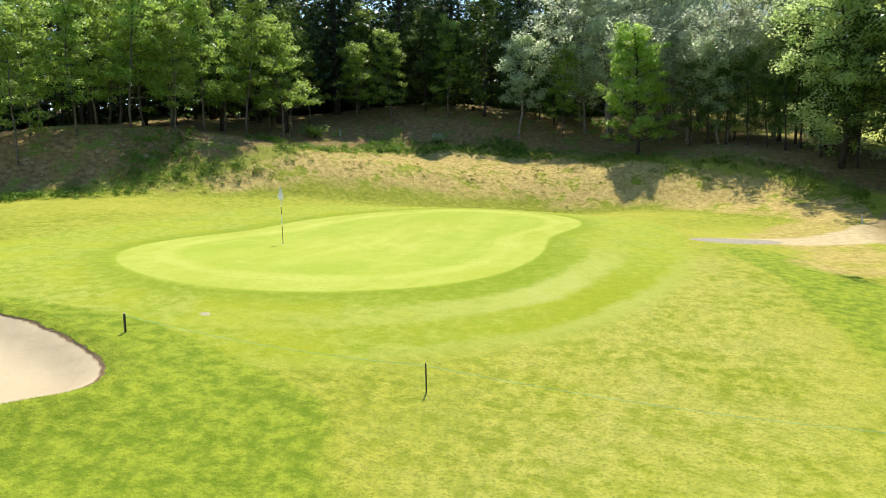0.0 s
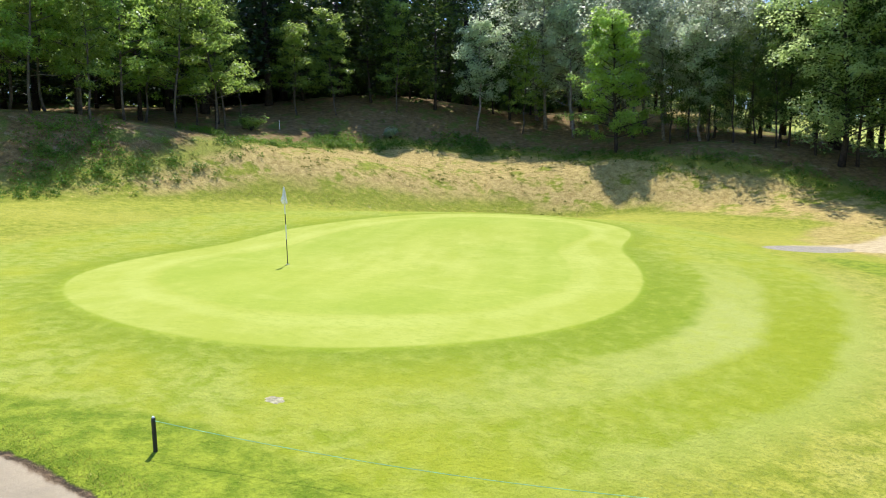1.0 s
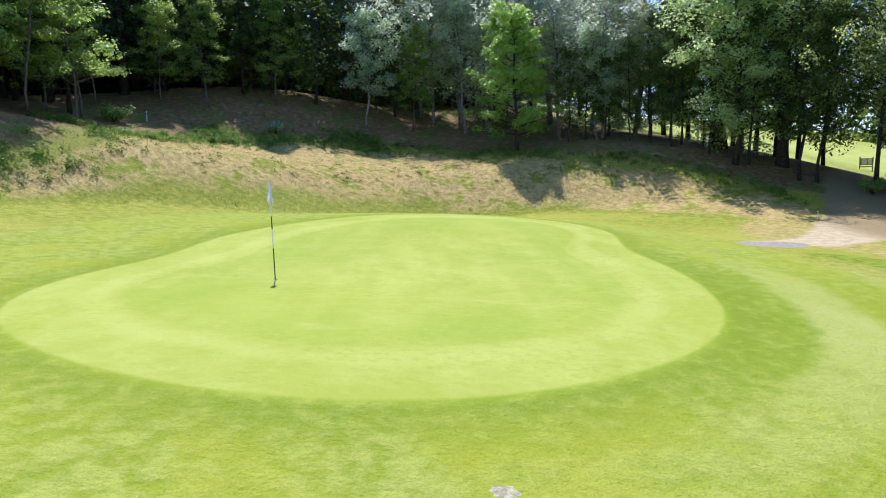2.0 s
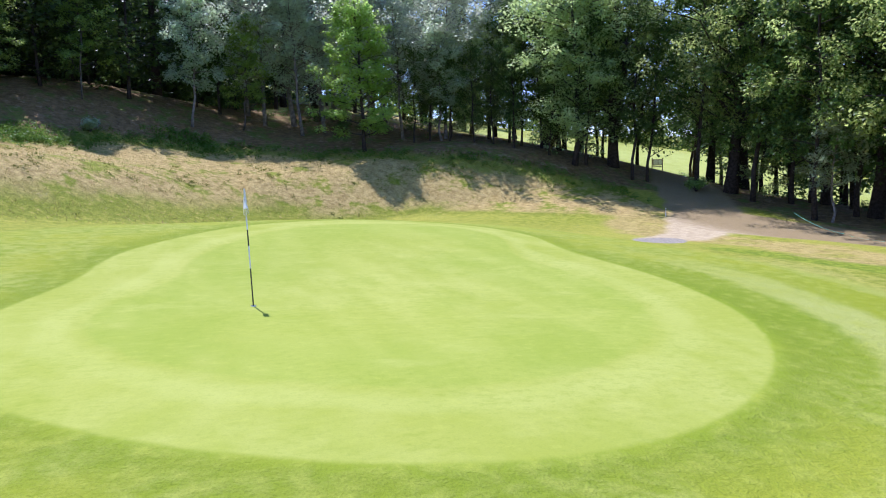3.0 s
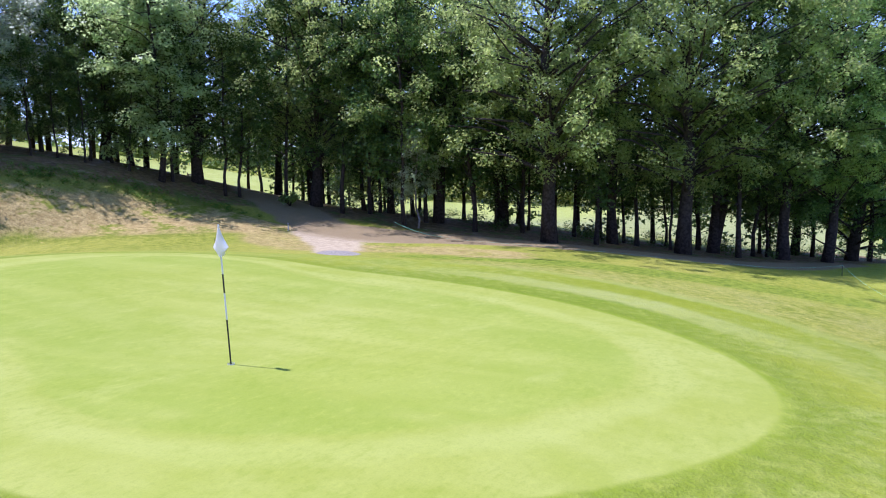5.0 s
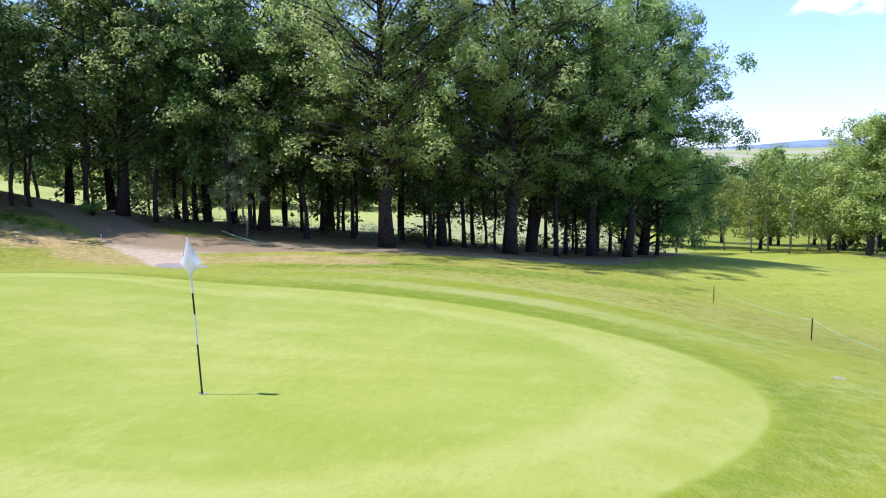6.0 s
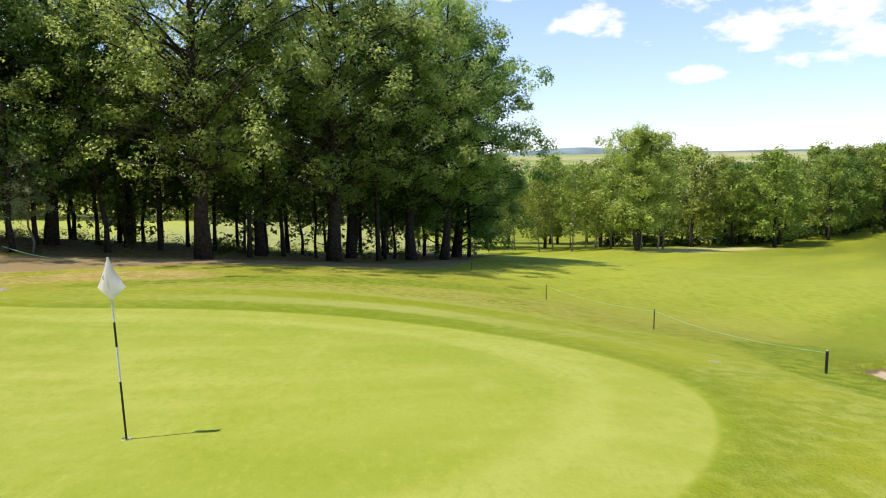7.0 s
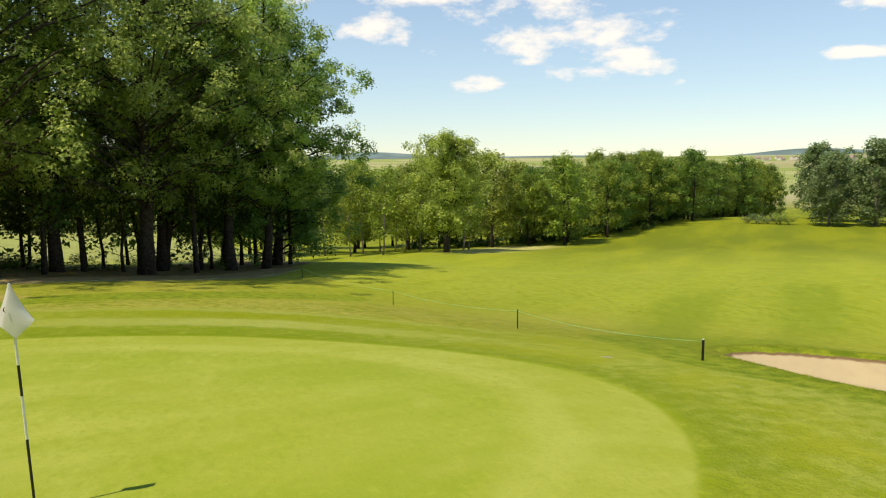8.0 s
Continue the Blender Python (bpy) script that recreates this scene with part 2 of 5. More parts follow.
def ground_material():
    m, nt, out = material("ground")
    nd = Nodes(nt)
    co = nd.put("ShaderNodeTexCoord").outputs["Object"]
    big = nd.noise(0.14, 4, 0.6, co)
    mid = nd.noise(0.55, 5, 0.6, co)
    fine = nd.noise(3.2, 5, 0.65, co)
    tuft = nd.noise(14, 4, 0.7, co)
    streak = nd.noise(1.1, 4, 0.6, co, (1.0, 0.55, 1.0))
    wob = nd.math("MULTIPLY", nd.math("SUBTRACT", mid, 0.5), 0.5)
    wobf = nd.math("MULTIPLY", nd.math("SUBTRACT", fine, 0.5), 0.16)
    green = nd.math("ADD", nd.attr("green_gap"), wobf)
    ring = nd.math("ADD", nd.attr("green_gap"), nd.math("ADD", nd.math("MULTIPLY", wob, 2.0), nd.math("MULTIPLY", wobf, 1.6)))
    bank = nd.math("ADD", nd.attr("bank"), nd.math("MULTIPLY", wob, 5.0))
    sand = nd.math("ADD", nd.attr("sand_gap"), wobf)
    track = nd.math("ADD", nd.attr("track_gap"), nd.math("MULTIPLY", wob, 2.2))
    floor = nd.math("ADD", nd.attr("wood_in"), nd.math("MULTIPLY", wob, 4.0))

    # rough and fairway grass
    rough = nd.mix(nd.step(fine, 0.34, 0.66), (0.172, 0.212, 0.0085), (0.335, 0.335, 0.0360))
    rough = nd.mix(nd.math("MULTIPLY", nd.step(mid, 0.5, 0.72), 0.5), rough, (0.175, 0.225, 0.0095))
    rough = nd.mix(nd.math("MULTIPLY", nd.step(big, 0.42, 0.66), 0.65), rough, (0.370, 0.350, 0.0440))
    rough = nd.mix(nd.math("MULTIPLY", nd.math("MULTIPLY", nd.step(tuft, 0.52, 0.7), nd.step(mid, 0.4, 0.6)), 0.6), rough, (0.420, 0.400, 0.1000))
    blown = nd.noise(2.6, 5, 0.65, co, (0.6, 1.0, 1.0))
    rough = nd.mix(nd.math("MULTIPLY", nd.math("MULTIPLY", nd.step(blown, 0.5, 0.68), nd.math("MULTIPLY", nd.step(big, 0.3, 0.55), nd.math("SUBTRACT", 1.0, nd.attr("fairway")))), 0.30), rough, (0.44, 0.410, 0.09))
    rough = nd.mix(nd.math("MULTIPLY", nd.math("MULTIPLY", nd.attr("pale"), nd.step(nd.math("ADD", fine, mid), 0.75, 1.25)), 0.45), rough, (0.42, 0.375, 0.10))
    lush = nd.mix(nd.step(fine, 0.34, 0.66), (0.108, 0.172, 0.0050), (0.255, 0.308, 0.0190))
    lush_here = nd.math("MULTIPLY", nd.step(nd.math("ADD", nd.attr("lush"), nd.math("MULTIPLY", wob, 0.5)), 0.35, 0.7), 0.9)
    lush = nd.mix(nd.math("MULTIPLY", nd.step(tuft, 0.48, 0.66), 0.55), lush, (0.105, 0.150, 0.009))
    rough = nd.mix(nd.math("MULTIPLY", nd.step(tuft, 0.48, 0.64), 0.62), rough, (0.115, 0.155, 0.0109))
    # mown rings round the green
    dark = (0.158, 0.230, 0.0045)
    light = (0.335, 0.365, 0.080)
    warm = (0.285, 0.310, 0.0177)
    around = nd.mix(nd.step(ring, 1.3, 1.75), dark, light)
    around = nd.mix(nd.step(ring, 2.5, 2.95), around, (0.218, 0.262, 0.007))
    patchy = nd.mix(nd.step(mid, 0.3, 0.7), warm, nd.mix(nd.step(fine, 0.35, 0.65), dark, light))
    around = nd.mix(nd.math("MULTIPLY", nd.attr("ring"), nd.math("ADD", nd.math("MULTIPLY", nd.step(streak, 0.3, 0.62), 0.35), 0.65)), patchy, around)
    around = nd.mix(nd.math("MULTIPLY", nd.step(mid, 0.45, 0.7), 0.4), around, (0.265, 0.300, 0.0240))
    around = nd.mix(nd.math("MULTIPLY", nd.step(ring, 1.5, 0.15), 0.65), around, (0.160, 0.222, 0.006))
    around = nd.mix(nd.math("MULTIPLY", nd.step(tuft, 0.45, 0.75), 0.3), around, dark)
    around = nd.mix(nd.math("MULTIPLY", nd.step(fine, 0.5, 0.7), 0.45), around, (0.305, 0.345, 0.0300))
    around = nd.mix(nd.math("MULTIPLY", nd.math("MULTIPLY", nd.step(ring, 3.9, 4.3), nd.attr("ring")), 0.6), around, light)
    base = nd.mix(nd.step(ring, 4.2, 5.2), around, rough)
    base = nd.mix(lush_here, base, lush)
    # greener turf out on the fairway
    base = nd.mix(nd.math("MULTIPLY", nd.attr("fairway"), 0.55), base, nd.mix(nd.step(fine, 0.3, 0.7), (0.240, 0.295, 0.0100), (0.325, 0.355, 0.018)))
    # mowing stripes on the far fairway
    stripe = nd.put("ShaderNodeTexWave", Scale=0.045, Distortion=1.2, Detail=2.0)
    stripe.inputs["Detail Scale"].default_value = 0.3
    turned = nd.put("ShaderNodeMapping")
    turned.inputs["Rotation"].default_value = (0, 0, radians(-42))
    nd.link(co, turned.inputs["Vector"])
    nd.link(turned.outputs[0], stripe.inputs["Vector"])
    base = nd.mix(nd.math("MULTIPLY", nd.attr("fairway"), nd.math("MULTIPLY", nd.step(stripe.outputs["Fac"], 0.25, 0.75), 0.40)), base, (0.225, 0.270, 0.0082))
    base = nd.mix(nd.math("MULTIPLY", nd.attr("fairway"), nd.math("MULTIPLY", nd.step(mid, 0.48, 0.6), 0.50)), base, (0.200, 0.258, 0.0085))
    base = nd.mix(nd.math("MULTIPLY", nd.attr("fairway"), nd.math("MULTIPLY", nd.step(nd.noise(0.2, 4, 0.6, turned.outputs[0], (1.0, 0.22, 1.0)), 0.45, 0.7), 0.55)), base, (0.375, 0.390, 0.0220))
    base = nd.mix(nd.math("MULTIPLY", nd.attr("longer"), 0.8), base, nd.mix(nd.step(nd.noise(0.2, 4, 0.6, turned.outputs[0], (1.0, 0.22, 1.0)), 0.38, 0.62), (0.130, 0.165, 0.009), (0.205, 0.230, 0.010)))
    base = nd.mix(nd.math("MULTIPLY", nd.math("SUBTRACT", nd.attr("fairway"), nd.attr("longer")), nd.math("MULTIPLY", nd.step(blown, 0.35, 0.6), 0.42)), base, (0.345, 0.405, 0.060))
    # darker mown ground beyond the bunker, and a bare dry patch
    mott = nd.noise(0.9, 5, 0.65, turned.outputs[0], (1.0, 0.4, 1.0))
    base = nd.mix(nd.math("MULTIPLY", nd.attr("mottle"), nd.math("MULTIPLY", nd.step(mott, 0.25, 0.5), 0.5)), base, (0.150, 0.220, 0.008))
    base = nd.mix(nd.math("MULTIPLY", nd.attr("bare"), nd.step(nd.math("ADD", mid, fine), 0.7, 1.1)), base, (0.50, 0.46, 0.16))
    # pale meadow beyond the wood
    base = nd.mix(nd.math("MULTIPLY", nd.attr("meadow"), 0.8), base, nd.mix(nd.step(mid, 0.3, 0.7), (0.33, 0.375, 0.060), (0.41, 0.44, 0.10)))
    base = nd.mix(nd.math("MULTIPLY", nd.attr("dry_meadow"), 0.85), base, nd.mix(nd.step(mid, 0.3, 0.7), (0.255, 0.280, 0.075), (0.33, 0.345, 0.12)))
    # fields in the distance
    plots = nd.put("ShaderNodeTexVoronoi", Scale=0.006)
    nd.link(co, plots.inputs["Vector"])
    hue = nd.put("ShaderNodeSeparateColor")
    nd.link(plots.outputs["Color"], hue.inputs[0])
    crop = nd.mix(hue.outputs[0], (0.200, 0.270, 0.0408), (0.360, 0.360, 0.1500))
    crop = nd.mix(nd.math("MULTIPLY", nd.step(hue.outputs[1], 0.7, 0.8), 0.8), crop, (0.400, 0.340, 0.2000))
    base = nd.mix(nd.attr("far"), base, crop)
    # bank of dry grass
    straw = nd.mix(nd.step(fine, 0.3, 0.7), (0.290, 0.210, 0.060), (0.52, 0.405, 0.135))
    straw = nd.mix(nd.math("MULTIPLY", nd.step(tuft, 0.48, 0.64), 0.65), straw, (0.180, 0.122, 0.0500))
    turf = nd.mix(nd.step(fine, 0.35, 0.7), (0.170, 0.205, 0.0122), (0.300, 0.300, 0.0306))
    turf = nd.mix(nd.math("MULTIPLY", nd.step(tuft, 0.48, 0.64), 0.6), turf, (0.095, 0.130, 0.0082))
    dry = nd.math("MULTIPLY", nd.step(bank, 1.1, 3.3), nd.step(nd.math("ADD", mid, nd.math("MULTIPLY", fine, 0.4)), 0.54, 0.70))
    dry = nd.math("MAXIMUM", dry, nd.math("MULTIPLY", nd.step(fine, 0.58, 0.72), 0.6))
    onbank = nd.mix(dry, turf, straw)
    base = nd.mix(nd.step(bank, -0.5, 0.6), base, onbank)
    # green grass along the brow, before the leaf litter
    brow = nd.math("MULTIPLY", nd.math("MULTIPLY", nd.step(floor, -1.0, -0.3), nd.step(bank, 1.5, 3.0)), nd.step(nd.math("ADD", fine, mid), 0.72, 1.0))
    base = nd.mix(nd.math("MULTIPLY", brow, 0.85), base, nd.mix(nd.step(tuft, 0.4, 0.65), (0.225, 0.250, 0.024), (0.12, 0.16, 0.014)))
    # worn dry grass by the track
    base = nd.mix(nd.math("MULTIPLY", nd.step(nd.math("MULTIPLY", nd.attr("worn"), mid), 0.2, 0.5), 0.8), base, straw)
    # leaf litter and bare soil under the trees
    litter = nd.mix(nd.step(fine, 0.3, 0.7), (0.110, 0.068, 0.024), (0.255, 0.165, 0.062))
    litter = nd.mix(nd.math("MULTIPLY", nd.step(tuft, 0.55, 0.7), 0.6), litter, (0.36, 0.27, 0.17))
    litter = nd.mix(nd.math("MULTIPLY", nd.step(nd.noise(0.8, 5, 0.65, co, (1.0, 0.7, 1.0)), 0.5, 0.62), 0.8), litter, nd.mix(nd.step(tuft, 0.4, 0.62), (0.070, 0.120, 0.014), (0.150, 0.200, 0.025)))
    litter = nd.mix(nd.math("MULTIPLY", nd.step(nd.noise(1.7, 6, 0.7, co), 0.56, 0.66), 0.75), litter, (0.34, 0.245, 0.135))
    base = nd.mix(nd.step(floor, 0.0, 1.2), base, litter)
    # sandy track
    path = nd.mix(nd.step(fine, 0.3, 0.75), (0.400, 0.318, 0.165), (0.570, 0.470, 0.270))
    # brown soil towards the wood, with the trees' shade put into its colour
    path = nd.mix(nd.math("MULTIPLY", nd.step(nd.attr("shaded_soil"), 0.0, 1.0), 0.85), path, (0.245, 0.180, 0.075))
    path = nd.mix(nd.math("MULTIPLY", nd.step(tuft, 0.5, 0.72), 0.4), path, (0.180, 0.128, 0.072))
    base = nd.mix(nd.step(track, 0.35, -0.15), base, path)
    gravel = nd.mix(nd.step(tuft, 0.35, 0.65), (0.20, 0.178, 0.125), (0.39, 0.355, 0.265))
    base = nd.mix(nd.step(nd.math("ADD", nd.attr("gravel_gap"), wob), 0.25, -0.1), base, gravel)
    # the putting green
    g = nd.mix(nd.step(streak, 0.3, 0.7), (0.268, 0.312, 0.034), (0.325, 0.355, 0.060))
    g = nd.mix(nd.math("MULTIPLY", nd.step(big, 0.42, 0.65), 0.6), g, (0.258, 0.298, 0.024))
    g = nd.mix(nd.math("MULTIPLY", nd.step(nd.math("ABSOLUTE", nd.math("ADD", ring, 1.35)), 0.45, 0.1), 0.36), g, (0.37, 0.40, 0.085))
    border = nd.math("ADD", nd.attr("green_gap"), nd.math("ADD", nd.math("MULTIPLY", wob, 0.5), nd.math("MULTIPLY", wobf, 1.5)))
    inner = nd.math("MULTIPLY", nd.step(border, -1.75, -1.95), nd.step(ring, -6.5, -2.4))
    g = nd.mix(nd.math("MULTIPLY", nd.math("MULTIPLY", inner, nd.step(mid, 0.22, 0.5)), 0.64), g, (0.220, 0.288, 0.022))
    lanes = nd.noise(0.55, 3, 0.6, co, (1.0, 0.16, 1.0))
    g = nd.mix(nd.math("MULTIPLY", nd.math("MULTIPLY", nd.step(lanes, 0.46, 0.62), nd.step(border, -1.0, -2.4)), 0.3), g, (0.345, 0.372, 0.060))
    blot = nd.noise(0.42, 5, 0.62, co)
    g = nd.mix(nd.math("MULTIPLY", nd.math("MULTIPLY", nd.step(blot, 0.5, 0.66), nd.step(border, -1.0, -2.2)), 0.4), g, (0.228, 0.290, 0.020))
    wisp = nd.noise(1.3, 6, 0.68, co, (0.4, 1.0, 1.0))
    g = nd.mix(nd.math("MULTIPLY", nd.math("MULTIPLY", nd.step(wisp, 0.46, 0.74), nd.step(mid, 0.3, 0.65)), 0.5), g, (0.38, 0.40, 0.085))
    g = nd.mix(nd.math("MULTIPLY", nd.step(tuft, 0.5, 0.72), 0.22), g, (0.17, 0.235, 0.022))
    speck = nd.noise(7.5, 5, 0.7, co, (0.6, 1.0, 1.0))
    g = nd.mix(nd.math("MULTIPLY", nd.math("MULTIPLY", nd.step(speck, 0.48, 0.66), nd.step(blot, 0.36, 0.56)), 0.34), g, (0.185, 0.250, 0.012))
    g = nd.mix(nd.math("MULTIPLY", nd.step(speck, 0.46, 0.32), 0.25), g, (0.380, 0.405, 0.060))
    base = nd.mix(nd.step(green, 0.06, -0.06), base, g)
    # bunker sand and its earth lip
    base = nd.mix(nd.step(sand, 0.03, -0.02), base, (0.20, 0.13, 0.062))
    s = nd.mix(nd.step(mid, 0.3, 0.7), (0.425, 0.338, 0.195), (0.475, 0.382, 0.222))
    s = nd.mix(nd.math("MULTIPLY", nd.step(fine, 0.45, 0.7), 0.25), s, (0.385, 0.30, 0.185))
    s = nd.mix(nd.math("MULTIPLY", nd.step(tuft, 0.52, 0.75), 0.12), s, (0.36, 0.26, 0.17))
    base = nd.mix(nd.step(sand, -0.05, -0.11), base, s)
    # single blades
    base = nd.mix(nd.math("MULTIPLY", nd.math("MULTIPLY", nd.step(nd.noise(42, 3, 0.75, co), 0.48, 0.62), nd.step(sand, 0.0, 0.1)), nd.math("ADD", nd.math("MULTIPLY", nd.step(green, -0.05, 0.25), 0.18), 0.08)), base, (0.07, 0.10, 0.006))
    # bump: strong in the rough, faint on the green
    smooth = nd.step(green, -0.05, 0.25)
    h = nd.math("MULTIPLY", nd.math("ADD", tuft, nd.math("MULTIPLY", fine, 1.5)), nd.math("MULTIPLY", nd.math("ADD", nd.math("MULTIPLY", smooth, 0.9), 0.12), nd.math("ADD", nd.math("MULTIPLY", nd.step(sand, -0.08, 0.04), 0.85), 0.15)))
    surface(nd, out, base, 0.95, 0.0, h, 0.7, 0.06, 0.15)
    return m


def leaf_material(name, dark, light, tip, through=0.42, gloss=0.35, thin=1.0):
    m, nt, out = material(name)
    nd = Nodes(nt)
    rnd = nd.put("ShaderNodeNewGeometry").outputs["Random Per Island"]
    tree = nd.put("ShaderNodeObjectInfo").outputs["Random"]
    n = nd.noise(0.7, 3)
    c = nd.mix(rnd, dark, light)
    c = nd.mix(nd.math("MULTIPLY", nd.step(n, 0.45, 0.7), 0.7), c, tip)
    hsv = nd.put("ShaderNodeHueSaturation")
    nd.link(nd.math("ADD", nd.math("MULTIPLY", tree, 0.035), 0.483), hsv.inputs["Hue"])
    nd.link(nd.math("ADD", nd.math("MULTIPLY", tree, 0.45), 0.78), hsv.inputs["Value"])
    nd.link(c, hsv.inputs["Color"])
    c = hsv.outputs[0]
    b = nd.put("ShaderNodeBsdfPrincipled", Roughness=0.38)
    b.inputs["Specular IOR Level"].default_value = gloss
    nd.link(c, b.inputs["Base Color"])
    t = nd.put("ShaderNodeBsdfTranslucent")
    warm = nd.mix(0.5, c, tuple(min(0.9, v * thin) for v in tip))
    nd.link(warm, t.inputs["Color"])
    mx = nd.put("ShaderNodeMixShader")
    mx.inputs[0].default_value = through
    nd.link(b.outputs[0], mx.inputs[1])
    nd.link(t.outputs[0], mx.inputs[2])
    nd.link(mx.outputs[0], out.inputs[0])
    return m


GROUND = ground_material()
BARK = plain("bark", (0.046, 0.036, 0.029), 0.95, 0, 0.4, 7, 0.6, 0.2)
SAPLING_BARK = plain("sapling_bark", (0.105, 0.088, 0.066), 0.9, 0, 0.35, 5, 0.4, 0.2)
PALE_BARK = plain("pale_bark", (0.20, 0.175, 0.145), 0.9, 0, 0.35, 5, 0.4, 0.2)
LEAF_OAK = leaf_material("leaf_oak", (0.022, 0.060, 0.012), (0.220, 0.375, 0.072), (0.52, 0.67, 0.165), 0.56, 0.25, 1.55)
# dark leaves with the wood's inner shade put into their colour
LEAF_SHADE_TINT = leaf_material("leaf_shade_tint", (0.018, 0.042, 0.012), (0.075, 0.130, 0.028), (0.150, 0.230, 0.045), 0.42, 0.08, 1.3)
# oak leaves again, darkened to carry the low crown's deep shade
LEAF_EDGE = leaf_material("leaf_edge_oak", (0.015, 0.043, 0.010), (0.105, 0.200, 0.040), (0.280, 0.410, 0.090), 0.46, 0.2, 1.3)
LEAF_YOUNG = leaf_material("leaf_young", (0.042, 0.088, 0.017), (0.20, 0.31, 0.052), (0.40, 0.52, 0.10), 0.60, 0.3, 1.5)
LEAF_MAPLE = leaf_material("leaf_maple", (0.10, 0.21, 0.035), (0.32, 0.52, 0.085), (0.46, 0.68, 0.13), 0.62, 0.25, 1.5)
LEAF_SILVER = leaf_material("leaf_silver", (0.13, 0.22, 0.078), (0.39, 0.51, 0.21), (0.66, 0.77, 0.38), 0.66, 0.35, 1.9)
LEAF_PALE = leaf_material("leaf_pale", (0.13, 0.20, 0.095), (0.36, 0.46, 0.24), (0.54, 0.64, 0.36), 0.6, 0.5, 1.6)
LEAF_LIGHT = leaf_material("leaf_light", (0.15, 0.255, 0.08), (0.31, 0.45, 0.14), (0.47, 0.60, 0.20), 0.66, 0.3, 1.7)
LEAF_WILLOW = leaf_material("leaf_willow", (0.065, 0.105, 0.034), (0.18, 0.245, 0.080), (0.31, 0.375, 0.14), 0.42, 0.4)
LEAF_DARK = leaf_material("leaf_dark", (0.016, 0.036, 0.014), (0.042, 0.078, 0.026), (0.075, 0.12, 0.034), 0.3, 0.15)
LEAF_FAR = leaf_material("leaf_far", (0.062, 0.115, 0.020), (0.25, 0.335, 0.048), (0.50, 0.565, 0.095), 0.34, 0.1)
LEAF_FAR_DARK = leaf_material("leaf_far_dark", (0.038, 0.080, 0.018), (0.150, 0.245, 0.040), (0.330, 0.430, 0.075), 0.34, 0.1)
LEAF_LONE = leaf_material("leaf_lone_oak", (0.075, 0.120, 0.024), (0.38, 0.435, 0.085), (0.62, 0.66, 0.15), 0.42, 0.1)
BLACK = plain("black_paint", (0.012, 0.013, 0.014), 0.5)
WHITE = plain("white_paint", (0.78, 0.77, 0.74), 0.45, 0, 0.06)
CLOTH = leaf_material("white_cloth", (0.78, 0.77, 0.74), (0.80, 0.79, 0.76), (0.80, 0.79, 0.77), 0.4, 0.1)
ROPE = plain("green_rope", (0.24, 0.62, 0.34), 0.6)
WOODEN = plain("weathered_wood", (0.22, 0.17, 0.12), 0.85, 0, 0.3, 12)
PAPER = plain("notice_board", (0.62, 0.62, 0.58), 0.6, 0, 0.1)
GRASS = leaf_material("grass_blade", (0.24, 0.30, 0.016), (0.36, 0.39, 0.040), (0.42, 0.41, 0.08), 0.5, 0.1)
GRASS_DRY = leaf_material("dry_blade", (0.20, 0.190, 0.030), (0.34, 0.285, 0.085), (0.45, 0.36, 0.15), 0.3, 0.1)
SANDY = plain("sandy_soil", (0.33, 0.30, 0.16), 0.95, 0, 0.35, 14, 0.5)
# the blue of distance haze is mixed into the hills' base colour
HILL = plain("hazy_hill", (0.17, 0.235, 0.225), 1.0, 0, 0.22, 0.004, 0.0, 0.0)
TILE = plain("roof_tiles", (0.36, 0.25, 0.19), 0.9)
PLASTER = plain("plaster", (0.62, 0.56, 0.47), 0.9, 0, 0.1)
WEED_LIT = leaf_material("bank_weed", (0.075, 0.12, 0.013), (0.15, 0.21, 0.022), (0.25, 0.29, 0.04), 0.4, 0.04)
WEED = leaf_material("weed_leaf", (0.055, 0.12, 0.016), (0.12, 0.215, 0.027), (0.20, 0.30, 0.04), 0.45, 0.04)


# ---- mesh helpers ----
def mesh_of(name, verts, faces, mats, slots=None, smooth=False):
    me = bpy.data.meshes.new(name)
    me.from_pydata(verts.tolist() if isinstance(verts, np.ndarray) else verts, [], faces.tolist() if isinstance(faces, np.ndarray) else faces)
    for mt in mats:
        me.materials.append(mt)
    if smooth:
        me.polygons.foreach_set("use_smooth", [True] * len(me.polygons))
    me.update()
    return me


def part(name, me, parent, label=""):
    ob = new(name, me)
    ob.parent = parent
    if label:
        ob["label"] = label
    return ob


def tube(points, radii, sides=7):
    """Vertices and faces of a tapered tube along points."""
    pts = [Vector(p) for p in points]
    vs, fs = [], []
    for i, p in enumerate(pts):
        way = (pts[min(i + 1, len(pts) - 1)] - pts[max(i - 1, 0)]).normalized()
        side = way.orthogonal().normalized()
        up = way.cross(side)
        for k in range(sides):
            a = 2 * math.pi * k / sides
            vs.append(tuple(p + (side * math.cos(a) + up * math.sin(a)) * radii[i]))
    for i in range(len(pts) - 1):
        for k in range(sides):
            a, b = i * sides + k, i * sides + (k + 1) % sides
            fs.append((a, b, b + sides, a + sides))
    n = (len(pts) - 1) * sides
    fs.append(tuple(range(n, n + sides)))
    fs.append(tuple(range(sides - 1, -1, -1)))
    return vs, fs


def join(pieces):
    vs, fs = [], []
    for v, f in pieces:
        o = len(vs)
        vs += v
        fs += [tuple(i + o for i in q) for q in f]
    return vs, fs


